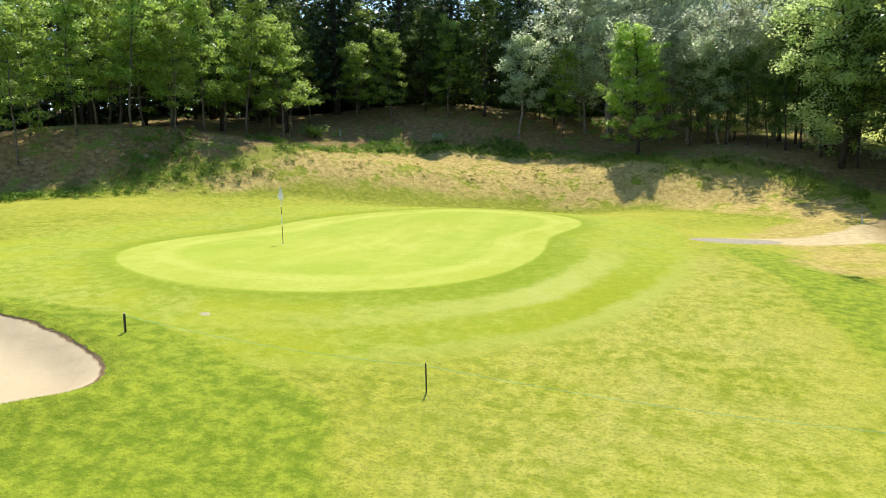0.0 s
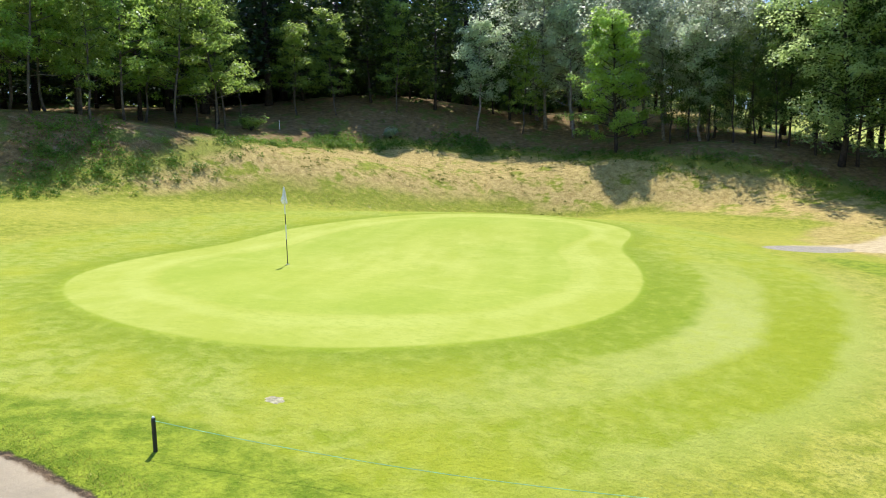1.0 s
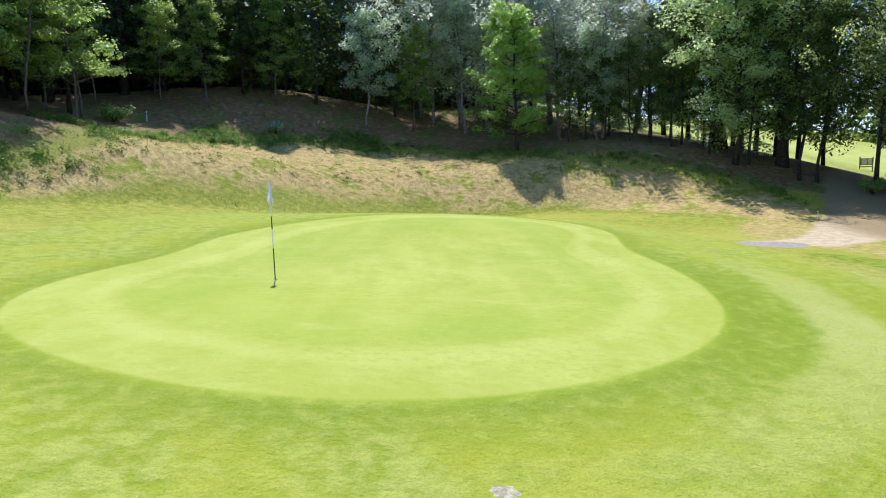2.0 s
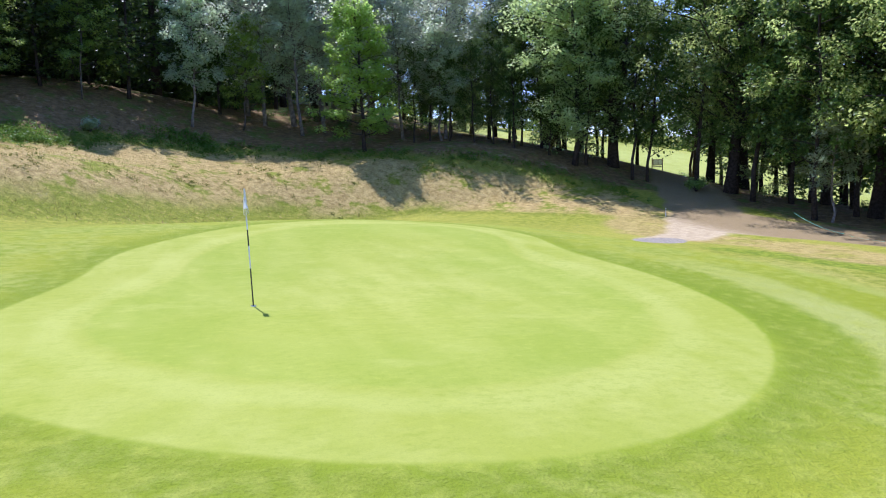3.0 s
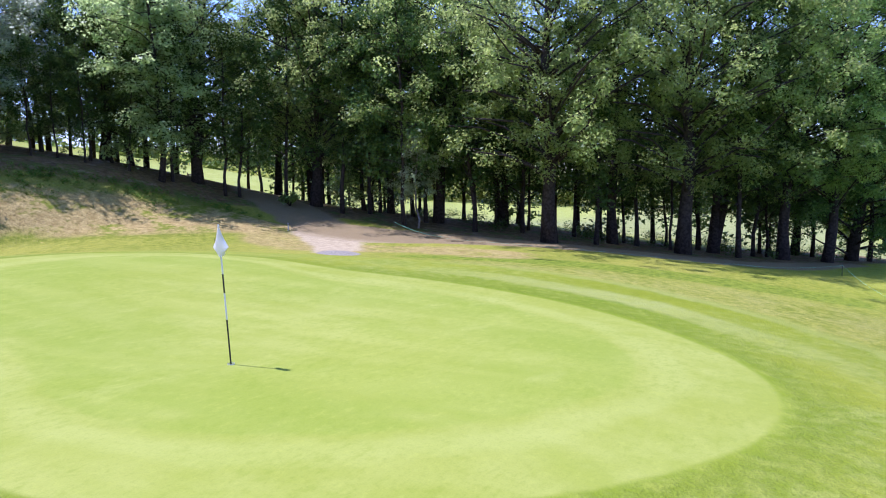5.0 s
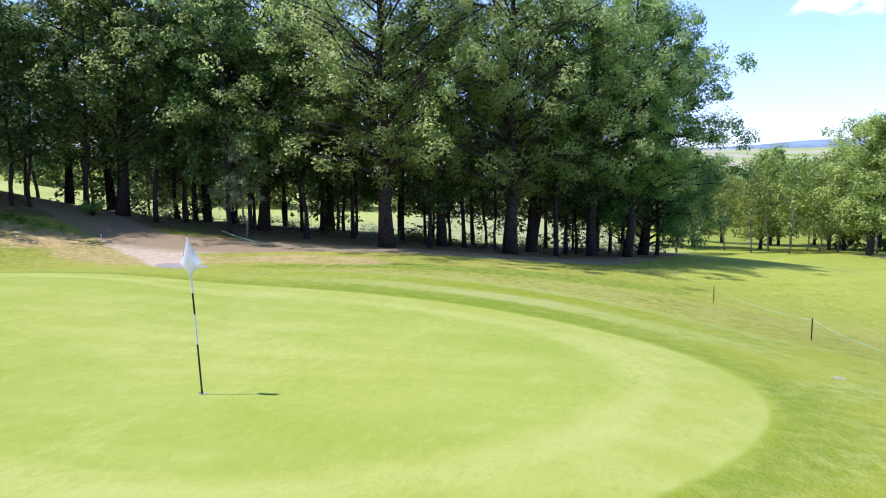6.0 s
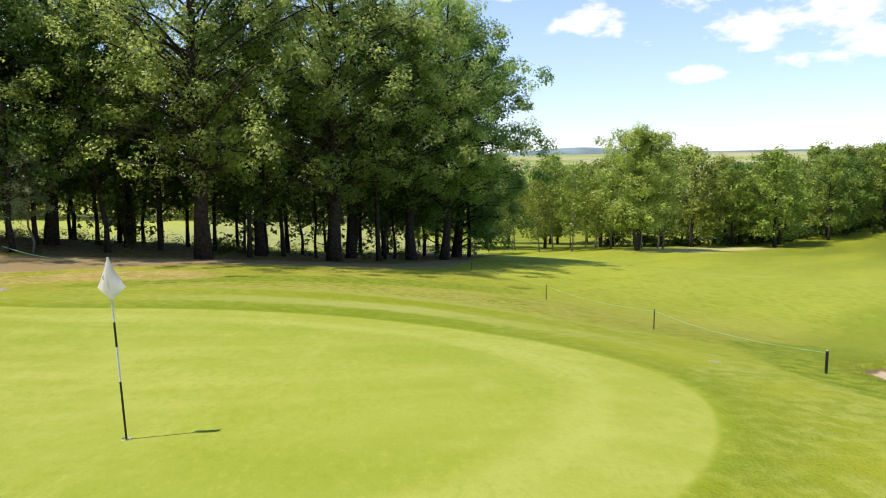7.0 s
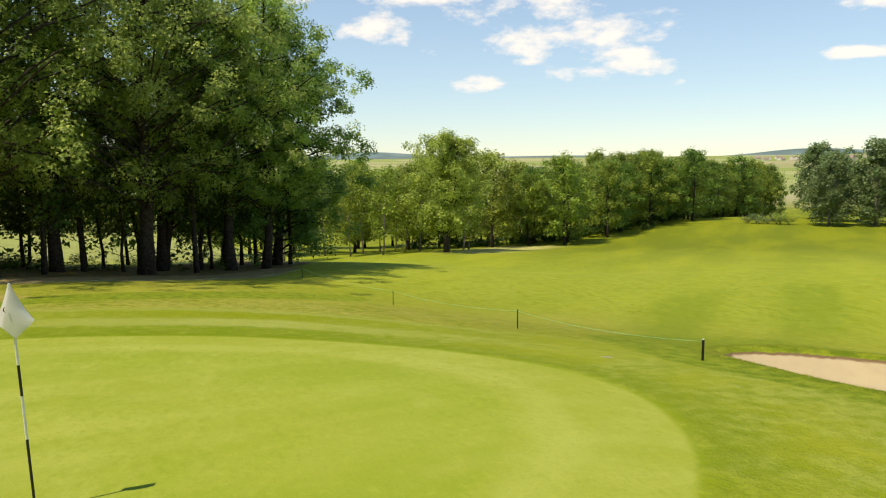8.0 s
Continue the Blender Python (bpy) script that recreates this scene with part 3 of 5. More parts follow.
def leaves(rng, centres, per, radius, size, flat=0.6, lift=0.85):
    """Many small leaf faces set round the given centres in rounded clumps, most of them facing up and outwards."""
    c = np.repeat(np.asarray(centres, float), per, axis=0)
    n = len(c)
    big = np.repeat(rng.uniform(0.7, 1.3, len(centres)), per)[:, None]
    d = rng.normal(size=(n, 3))
    d /= np.linalg.norm(d, axis=1)[:, None]
    p = c + d * (rng.uniform(0.25, 1.0, n) ** 0.5)[:, None] * big * radius * (1, 1, flat)
    p += rng.normal(size=(n, 3)) * radius * 0.16
    up = d * 0.65 + rng.normal(size=(n, 3)) * 0.36 + (0, 0, lift)
    up /= np.linalg.norm(up, axis=1)[:, None]
    a = np.cross(up, rng.normal(size=(n, 3)))
    a /= np.linalg.norm(a, axis=1)[:, None] + 1e-9
    b = np.cross(up, a)
    s = size * rng.uniform(0.6, 1.35, n)[:, None]
    a, b = a * s, b * s * 0.75
    v = np.stack([p + a, p - a * 0.75 + b, p - a * 0.75 - b], 1).reshape(-1, 3)
    return v, np.arange(3 * n).reshape(-1, 3)


# ---- ground ----
def axis(lo, hi, fine_lo, fine_hi, fine, mid_lo, mid_hi, mid):
    a = [np.arange(fine_lo, fine_hi, fine), np.arange(mid_lo, fine_lo, mid), np.arange(fine_hi, mid_hi, mid)]
    out = mid_hi
    step = mid
    while out < hi:
        a.append([out])
        step *= 1.22
        out += step
    a.append([hi])
    out, step = mid_lo, mid
    while True:
        step *= 1.22
        out -= step
        if out < lo:
            break
        a.append([out])
    a.append([lo])
    return np.unique(np.concatenate(a).round(4))


LUSH_STRIP = ((16.6, 5.5, 0.4), (18.5, 0.0, 0.8), (19.5, -5.0, 1.0), (20.5, -9.0, 0.8))


def build_ground():
    xs = axis(-4200, 4200, -21, 34, 0.3, -48, 110, 1.2)
    ys = axis(-4200, 4200, -27, 37, 0.3, -70, 75, 1.2)
    gx, gy = np.meshgrid(xs, ys)
    x, y = gx.ravel(), gy.ravel()
    z = height(x, y)
    nx, ny = len(xs), len(ys)
    i = (np.arange(ny - 1)[:, None] * nx + np.arange(nx - 1)).ravel()
    faces = np.stack([i, i + 1, i + 1 + nx, i + nx], 1)
    me = mesh_of("ground", np.stack([x, y, z], 1), faces, [GROUND], smooth=True)
    inside, depth = wood(x, y)
    floor = np.minimum(inside, depth - inside)
    soil_gap = polyline_gap(x, y, SIDE_TRACK)
    track = np.minimum(polyline_gap(x, y, TRACK), soil_gap)
    # stretch of track coloured darker, as lying in tree shade
    shadow_side = np.clip((x - 21.6) / 2.0, 0, 1)
    gravel = np.hypot((x - 16.4) * 0.8 + (y - 9.2) * 0.62, ((y - 9.2) * 0.8 - (x - 16.4) * 0.62) * 2.6) - 2.3
    worn = np.exp(-(np.maximum(polyline_gap(x, y, ((20, 4, 1.2), (21, 7, 1), (19, 12, 1), (21, 16, 1.0))), 0) / 1.6) ** 2)
    bare = np.exp(-(np.maximum(polyline_gap(x, y, ((66, -40, 2.2), (80, -55, 3.2))), 0) / 2.2) ** 2)
    across = 0.78 * x + 0.62 * y
    mottle = np.exp(-(np.maximum(polyline_gap(x, y, ((11.5, -20, 1.6), (16, -26, 3.2), (15.5, -33, 3.2))), 0) / 1.6) ** 2) * (0.55 + 0.45 * np.tanh(3 * np.cos((across + 1.9) * 1.185)))
    lush = np.exp(-(np.maximum(np.abs(bunker_edge(x, y) - 1.0) - 1.6, 0) / 1.6) ** 2)
    wedge = y + 11.55 + 0.33 * (np.maximum(x, 2.9) - 4.65) + 0.9 * np.maximum(x - 8.2, 0)
    rim = 1 / (1 + np.exp(np.clip(wedge / (0.16 + 0.3 * np.maximum(x - 7.2, 0)), -40, 40)))
    lush = np.maximum(lush * np.clip(1.3 - np.maximum(wedge, 0) / 0.8, 0, 1), rim * np.clip((11.5 - np.hypot(x - 4, y + 17)) / 5, 0, 1))
    lush = np.maximum(lush, 0.9 * np.exp(-(np.maximum(polyline_gap(x, y, LUSH_STRIP), 0) / 0.9) ** 2))
    th = np.arctan2(y - 3.0, x - 3.5)
    ringw = 0.03 + 0.97 * np.exp(-((th + 0.68) / 0.54) ** 2)
    fairway = np.clip((np.hypot(x, y) - 17) / 14, 0, 1) * np.clip((-5 - y) / 8, 0, 1) * np.clip((x - 6) / 8, 0, 1)
    longer = np.clip((np.hypot(x, y) - 45) / 45, 0, 1) * np.clip((-20 - y) / 20, 0, 1)
    foot = (y - 23.4 + 0.8 * (x - 12)) * 0.6
    bank = np.where((x < 23.5) & (inside < 30), np.where(x > 12, np.minimum(np.maximum(toe(x, y), foot), foot + 1.0), toe(x, y)), -5.0)
    bank = bank + 2.0 * np.clip((inside + 3.4) / 1.6, 0, 1) * np.clip((-4 - x) / 4, 0, 1) * (inside < 4)
    bank = bank + 1.6 * np.clip((x - 4) / 4, 0, 1) * np.clip((bank + 0.2) / 0.8, 0, 1) * (x < 23.5)
    for name, v in (("green_gap", green_edge(x, y)), ("bank", np.clip(bank, -10, 12)), ("sand_gap", np.clip(bunker_edge(x, y), -5, 5)), ("track_gap", np.clip(track, -4, 8)),
                    ("wood_in", np.clip(floor, -8, 8)), ("worn", worn), ("lush", lush), ("ring", ringw), ("pale", np.exp(-(np.maximum(polyline_gap(x, y, ((14.0, -17, 2.0), (14.3, -6, 1.4), (14.8, 1, 0.6))), 0) / 1.8) ** 2)), ("fairway", fairway), ("longer", longer), ("bare", bare), ("mottle", mottle), ("dry_meadow", np.clip((x - 45) / 5, 0, 1) * np.clip((y + 22) / 5, 0, 1) * np.clip((30 - y) / 10, 0, 1)), ("meadow", np.clip((x - 42) / 5, 0, 1) * np.clip((y + 20) / 5, 0, 1) * np.clip((85 - y) / 20, 0, 1) + np.clip((x - 6) / 5, 0, 1) * np.clip((42 - x) / 3, 0, 1) * np.clip((y - 40) / 5, 0, 1) * np.clip((115 - y) / 20, 0, 1)), ("far", np.clip((np.hypot(x - 20, y) - 260) / 120, 0, 1)), ("shaded_soil", shadow_side), ("gravel_gap", np.clip(gravel, -5, 5))):
        at = me.attributes.new(name, "FLOAT", "POINT")
        at.data.foreach_set("value", v.astype(np.float32))
    return tagged(new("ground", me), "mown golf course turf with bank, sand and leaf litter", "ground", kind="structure")


build_ground()


# ---- trees ----
def woody(rng, top, r0, lean=0.0, steps=9, wob=0.12):
    """A trunk's centre line and radii."""
    h = np.linspace(-0.25, top, steps)
    a = rng.uniform(0, 6.28)
    off = np.cumsum(rng.normal(0, wob, (steps, 2)), axis=0)
    off -= off[0]
    pts = [(float(off[i, 0] + lean * h[i] * math.cos(a)), float(off[i, 1] + lean * h[i] * math.sin(a)), float(h[i])) for i in range(steps)]
    rad = [r0 * (1.35 if i == 0 else 1.0) * max(0.10, 1 - max(h[i], 0) / top) ** 0.8 + 0.015 for i in range(steps)]
    return pts, rad


def along(pts, z):
    for a, b in zip(pts, pts[1:]):
        if b[2] >= z:
            t = (z - a[2]) / (b[2] - a[2] + 1e-9)
            return Vector(a).lerp(Vector(b), max(0, min(1, t)))
    return Vector(pts[-1])


def tree(kind, seed, tall, radius, clear, r0, limbs, leaf_mat, bark, per=60, clumps=3, clump=0.8, flat=0.6, lift=0.35, profile=None, lean=0.0, stems=1, droop=0.0, size=0.12, face=0.85):
    """A tree at the origin: a tapered trunk, its limbs, and a crown of leaf clumps."""
    rng = np.random.default_rng(seed)
    root = new(kind)
    branches, centres = [], []
    for s in range(stems):
        pts, rad = woody(rng, tall * (1 - 0.12 * s), r0 * (1 if s == 0 else 0.8), lean + 0.12 * s)
        v, f = tube(pts, rad, 9)
        part("trunk", mesh_of("trunk", v, f, [bark], smooth=True), root)
        n = limbs // stems
        for k in range(n):
            f = ((k + 0.5) / n) ** 0.9
            z = clear + (tall * 0.97 - clear) * f
            wide = radius * profile(f) * rng.uniform(0.6, 1.05)
            a = k * 2.4 + rng.uniform(-0.5, 0.5)
            base = along(pts, min(z, tall * 0.95) - wide * lift * 0.5)
            rise = wide * lift * rng.uniform(0.5, 1.3)
            line = []
            for q in np.linspace(0, 1, 5):
                b = a + 0.35 * q * math.sin(seed + k)
                jog = rng.normal(0, 0.045 * wide * q, 3)
                line.append((base.x + math.cos(b) * wide * q + jog[0], base.y + math.sin(b) * wide * q + jog[1], base.z + rise * q - droop * wide * q * q + jog[2]))
            rr = 0.038 * r0 / 0.2 * (1 - 0.5 * f) + 0.012
            tip = tuple(Vector(line[3]).lerp(Vector(line[4]), 0.1))
            branches.append(tube(line[:4] + [tip], [rr * (1 - 0.8 * q) + 0.006 for q in np.linspace(0, 1, 5)], 5))
            for q in np.linspace(1.0 - 0.28 * (clumps - 1) / max(1, clumps - 1) * (clumps - 1) / 1.4, 1.0, clumps) if clumps > 1 else (0.95,):
                i = min(3, int(q * 4))
                p = Vector(line[i]).lerp(Vector(line[i + 1]), q * 4 - i)
                sd = rng.normal(0, 0.35 * clump + 0.11 * wide, 3)
                centres.append((p.x + sd[0], p.y + sd[1], p.z + sd[2] * 0.5 + 0.15 * clump))
        for q in np.linspace(0.7, 1.0, 4):
            p = along(pts, tall * q)
            centres.append((p.x + rng.normal(0, 0.3), p.y + rng.normal(0, 0.3), p.z))
    v, f = join(branches)
    tagged(part("branching", mesh_of("branching", v, f, [bark], smooth=True), root), kind="stuff")
    lv, lf = leaves(rng, centres, per, clump, size, flat, face)
    tagged(part("crown", mesh_of("crown", lv, lf, [leaf_mat]), root), kind="stuff")
    return root


def conifer(seed, tall, radius, clear, leaf_mat):
    rng = np.random.default_rng(seed)
    root = new("spruce")
    pts, rad = woody(rng, tall, 0.2, 0.0, 7, 0.03)
    v, f = tube(pts, rad, 8)
    part("trunk", mesh_of("trunk", v, f, [BARK], smooth=True), root)
    pieces, centres = [], []
    levels = int((tall - clear) / 0.6)
    for k in range(levels):
        f = k / levels
        z = clear + (tall - clear) * f
        wide = radius * (1 - f) ** 0.8 + 0.25
        for j in range(6):
            a = j * 1.047 + k * 0.6 + rng.uniform(-0.2, 0.2)
            w = wide * rng.uniform(0.7, 1.1)
            ax = along(pts, z)
            end = (ax.x + math.cos(a) * w, ax.y + math.sin(a) * w, z - 0.22 * w)
            pieces.append(tube([tuple(ax), end], [0.03, 0.008], 4))
            for q in np.linspace(0.3, 1, 3):
                centres.append((ax.x + math.cos(a) * w * q, ax.y + math.sin(a) * w * q, z - 0.22 * w * q))
    v, f = join(pieces)
    tagged(part("branching", mesh_of("branching", v, f, [BARK], smooth=True), root), kind="stuff")
    lv, lf = leaves(rng, centres, 9, 0.42, 0.17, 0.35, 1.0)
    tagged(part("crown", mesh_of("crown", lv, lf, [leaf_mat]), root), kind="stuff")
    return root


def domed(f):
    return 0.75 + 0.25 * math.sin(math.pi * f) if f < 0.6 else max(0.15, 1.0 - (f - 0.6) ** 2 * 4.6)


TALL = [tree("oak", 10 + i, 18 + i % 3, 5.2 + 0.4 * (i % 2), 4.2, 0.24 + 0.03 * i, 52, LEAF_OAK, BARK, 130, 4, 0.60, 0.75, 0.95, domed, 0.03, droop=0.25, size=0.082, stems=1 + i % 2, face=0.55) for i in range(4)]
SPREAD = [tree("oak", 40 + i, 18.5 + i, 8.2, 5.0, 0.33 + 0.05 * i, 84, LEAF_OAK, BARK, 104, 5, 0.64, 0.75, 0.75, lambda f: 0.62 + 0.38 * math.sin(math.pi * min(1.0, f * 1.15)) if f < 0.8 else 0.75 - 1.6 * (f - 0.8), 0.02, droop=0.3, size=0.082, face=0.55) for i in range(2)]
EDGE_OAK = tree("oak", 23, 16.8, 6.0, 1.3, 0.3, 110, LEAF_EDGE, BARK, 150, 4, 0.62, 0.75, 0.55, domed, 0.01, droop=0.35, size=0.085, face=0.55)
# alders filling the inside of the wood, shade painted in by leaf colour
SLIM = [tree("alder", 30 + i, 14.5 + i, 3.2, 2.7 + 0.3 * i, 0.13, 32, LEAF_SHADE_TINT, BARK, 56, 3, 0.74, 0.8, 0.6, domed, 0.04, droop=0.1, size=0.12, face=0.5) for i in range(3)]
YOUNG = [tree("beech_sapling", 50 + i, 8.2 + i * 0.9, 2.6, 2.0, 0.055, 30, LEAF_YOUNG, SAPLING_BARK, 66, 3, 0.50, 0.34, 0.35, lambda f: (1.0 - 0.6 * f ** 1.6) * (0.8 + 0.2 * math.sin(f * 23)), 0.05, size=0.085, face=0.7) for i in range(4)]
MAPLE = tree("maple", 71, 9.4, 3.5, 1.3, 0.11, 60, LEAF_MAPLE, BARK, 78, 3, 0.46, 0.6, 0.4, lambda f: (1.0 - 0.66 * f ** 1.4) * (0.8 + 0.2 * math.sin(f * 3)), size=0.095)
POPLAR = [tree("silver_poplar", 80 + i, 8.4 + i * 4, 2.2 + i * 1.8, 2.6 + i * 0.4, 0.075 + 0.05 * i, 28 + i * 16, (LEAF_PALE, LEAF_SILVER)[i], PALE_BARK, 84 - 16 * i, 3, 0.5 + 0.2 * i, 0.7, 0.4, domed, 0.06, size=0.085 + 0.01 * i) for i in range(2)]
SPIRE = tree("silver_poplar", 88, 22.5, 2.7, 3.5, 0.17, 56, LEAF_SILVER, PALE_BARK, 80, 3, 0.85, 0.7, 0.5, domed, 0.01, size=0.1)
LIGHT = [tree("hazel", 150 + i, 12.5 + i * 1.5, 4.2, 1.7, 0.16, 52, LEAF_LIGHT, BARK, 90, 4, 0.68, 0.55, 0.45, domed, 0.04, droop=0.3, size=0.09) for i in range(2)]
FIR = [conifer(90 + i, 15 + 2 * i, 3.3, 1.6 + 0.8 * i, LEAF_DARK) for i in range(3)]
BACK = [tree("hornbeam", 140 + i, 16 + 2 * i, 5.6, 1.4, 0.2, 32, LEAF_SHADE_TINT, BARK, 26, 3, 1.5, 0.7, 0.3, domed, 0.03, droop=0.1, size=0.35) for i in range(3)]
ROUND = tree("field_oak", 101, 13.6, 5.2, 2.6, 0.28, 72, LEAF_LONE, BARK, 110, 4, 0.80, 0.75, 0.5, domed, 0.04, stems=2, size=0.12, face=0.6)
FAR = [tree("ash", 110 + i, 12.5 + i, 4.2 + 0.4 * i, 1.3 + 0.3 * i, 0.2, 34, (LEAF_FAR, LEAF_FAR_DARK, LEAF_FAR)[i], BARK, 60, 3, 0.92, 0.8, 0.6, domed, 0.03, droop=0.1, size=0.17, face=0.6) for i in range(3)]
BIRCH = tree("birch", 121, 12.0, 2.2, 3.0, 0.1, 24, LEAF_FAR, PALE_BARK, 46, 2, 0.9, 0.9, 0.4, domed, 0.05, size=0.16, face=0.4)
WILLOW = tree("willow", 131, 17, 6.0, 1.6, 0.3, 48, LEAF_WILLOW, PALE_BARK, 60, 3, 1.25, 0.9, 0.5, domed, 0.03, droop=0.15, size=0.28)

used = set()
turns = collections.Counter()
place_rng = random.Random(7)


def pick(kinds):
    """The next tree of a kind, each in its turn."""
    turns[kinds[0].name] += 1
    return kinds[turns[kinds[0].name] % len(kinds)]


def plant(proto, x, y, scale=1.0, turn=None, label="", category="tree", group=""):
    """Stands one tree of a kind on the ground at (x, y)."""
    m = Matrix.Translation((x, y, ground_z(x, y) - 0.05)) @ Matrix.Rotation(place_rng.uniform(0, 6.28) if turn is None else turn, 4, "Z") @ Matrix.Scale(scale, 4)
    if proto in used:
        ob = copy_thing(proto, m)
    else:
        used.add(proto)
        ob = proto
        ob.matrix_world = m
    return tagged(ob, label, category, group)


OAK_TEXT = "tall dark green broadleaf tree at the edge of the wood"
SLIM_TEXT = "slender dark-trunked broadleaf tree standing in the wood"
YOUNG_TEXT = "thin young beech with layered light green branches in shade"
# bright maple and silver-leaved trees in front of the dark wood
plant(MAPLE, 11.0, 31.9, 1.0, 0.4, "bright green young maple in front of the dark wood")
plant(POPLAR[0], 0.8, 37.3, 1.0, 1.0, "slim silver-leaved young poplar with a leaning pale trunk")
plant(YOUNG[1], 4.2, 38.5, 0.85, 0.2, "thin young tree with fine grey-green leaves")
for x, y, k in ((13.6, 38.0, 1.1), (8.2, 41.0, 1.15), (17.4, 37.0, 0.9), (11.0, 44.0, 1.4), (20.6, 36.5, 1.0), (5.2, 43.5, 1.0), (15.4, 41.5, 1.35), (12.4, 36.0, 0.75), (14.4, 34.2, 0.7), (17.2, 33.2, 0.75), (10.0, 39.0, 0.85), (8.2, 38.0, 0.75), (6.0, 40.5, 0.9)):
    plant(POPLAR[1], x, y, k, None, "silvery grey-green poplar rising behind the maple")
plant(SPIRE, 12.6, 47.0, 1.0, 0.0, "tall slim silver-leaved poplar behind the maple")
plant(POPLAR[0], 16.6, 32.4, 0.95, None, "small silver-leaved tree at the wood's edge")
plant(POPLAR[0], 28.8, 12.0, 0.68, 2.0, "low silver-leaved tree beside a thick trunk at the track")
for x, y, k in ((23.4, 26.6, 1.0), (20.6, 33.4, 0.72), (24.6, 30.4, 1.05), (17.6, 33.4, 0.7), (33.2, 18.4, 0.8)):
    plant(pick(LIGHT), x, y, k, None, "light green hazel with low hanging branches at the wood's edge", "tree", "trees at the edge of the wood")
# thin young trees on the bank's brow
for x, y, k in ((-20.5, 7.6, 1.0), (-18.6, 9.0, 0.95), (-17.4, 12.0, 1.0), (-18.8, 14.8, 1.1), (-16.4, 19.8, 1.0), (-16.0, 25.0, 0.95), (-15.6, 30.6, 0.85), (-12.2, 33.0, 0.85),
                (-9.6, 34.4, 1.05), (-5.6, 37.4, 1.0), (-22.5, 10.0, 1.05), (-24.5, 6.6, 1.0), (-21.0, 14.0, 1.1), (-13.8, 36.5, 1.05), (-26.5, 3.2, 1.0), (-20.0, 19.0, 1.15),
                (-15.3, 13.4, 1.0), (-15.6, 16.6, 1.05), (-14.2, 19.4, 1.0), (-13.6, 22.6, 1.0), (-19.6, 11.6, 1.1), (-17.4, 15.6, 1.15), (-14.4, 25.6, 0.9), (-22.4, 16.4, 1.2), (-18.6, 23.0, 1.15), (-19.2, 5.6, 0.9)):
    plant(pick(YOUNG), x, y, k * place_rng.uniform(0.92, 1.1), None, YOUNG_TEXT, "tree", "young trees on the brow of the bank")
# dark firs behind them
for x, y in ((-16.0, 35.5), (-26, 18.5), (-27, 25), (-22, 32), (-27, 33), (-12, 40), (-17, 43), (-6, 43), (-9, 48), (-1, 47), (-23, 40), (-32, 15), (-33, 25), (-34, 30), (-3, 52), (3, 56), (-14, 50), (-33, 9), (-36, 6), (-40, 16), (-28, 44), (-20, 49), (-38, 38), (-7, 57), (2, 58), (-17, 57), (-37, -2), (-44, 6), (10, 58), (-31, 52)):
    plant(pick(FIR), x + place_rng.uniform(-1, 1), y + place_rng.uniform(-1, 1), place_rng.uniform(0.95, 1.25), None, "dark green spruce deep in the shaded wood", "tree", "spruces in the wood")
plant(FIR[2], -18.4, 30.7, 1.15, None, "dark green spruce with a bare brown trunk on the brow", "tree", "spruces in the wood")
# taller broadleaf trees over the young ones; last two added to shade the brow
for x, y in ((-26.5, 17.5), (-23.5, 23.5), (-20, 30), (-31, 20), (-28, 32), (-15.6, 27.0), (-18.0, 21.8)):
    plant(pick(SLIM), x, y, 0.95 if x < -19 else 0.9, None, SLIM_TEXT, "tree", "trees in the wood")
# the deep wood behind
for x, y, k in ((-8, 38.5, 0.5), (-3, 40, 0.55), (-13.5, 38, 0.55), (1.5, 43, 0.62), (-5.5, 42, 0.65), (-10, 42, 0.7), (4.5, 46, 0.75)):
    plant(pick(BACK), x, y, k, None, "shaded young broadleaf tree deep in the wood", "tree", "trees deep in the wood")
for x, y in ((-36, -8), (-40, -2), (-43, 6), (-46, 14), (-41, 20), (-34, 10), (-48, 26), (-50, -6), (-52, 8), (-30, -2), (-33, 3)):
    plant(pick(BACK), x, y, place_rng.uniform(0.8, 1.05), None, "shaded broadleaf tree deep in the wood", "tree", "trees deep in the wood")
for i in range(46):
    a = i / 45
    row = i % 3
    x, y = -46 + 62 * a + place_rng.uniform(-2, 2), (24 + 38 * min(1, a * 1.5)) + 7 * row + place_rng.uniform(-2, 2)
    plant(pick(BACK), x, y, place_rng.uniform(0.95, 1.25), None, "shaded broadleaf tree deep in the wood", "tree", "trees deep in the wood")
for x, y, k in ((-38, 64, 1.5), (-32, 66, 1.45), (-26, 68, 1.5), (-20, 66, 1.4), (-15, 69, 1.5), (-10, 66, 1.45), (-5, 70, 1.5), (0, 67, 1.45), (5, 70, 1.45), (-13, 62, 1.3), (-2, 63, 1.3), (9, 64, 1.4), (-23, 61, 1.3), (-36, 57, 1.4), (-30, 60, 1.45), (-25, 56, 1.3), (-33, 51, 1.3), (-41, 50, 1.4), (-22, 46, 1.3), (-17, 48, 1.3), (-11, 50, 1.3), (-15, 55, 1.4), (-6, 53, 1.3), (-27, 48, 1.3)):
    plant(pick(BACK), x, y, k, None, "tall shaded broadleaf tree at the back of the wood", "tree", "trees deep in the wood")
for x, y in ((16, 78), (24, 80), (33, 78), (8, 76), (41, 80)):
    plant(pick(BACK), x, y, place_rng.uniform(0.9, 1.1), None, "shaded broadleaf tree at the back of the wood", "tree", "trees deep in the wood")
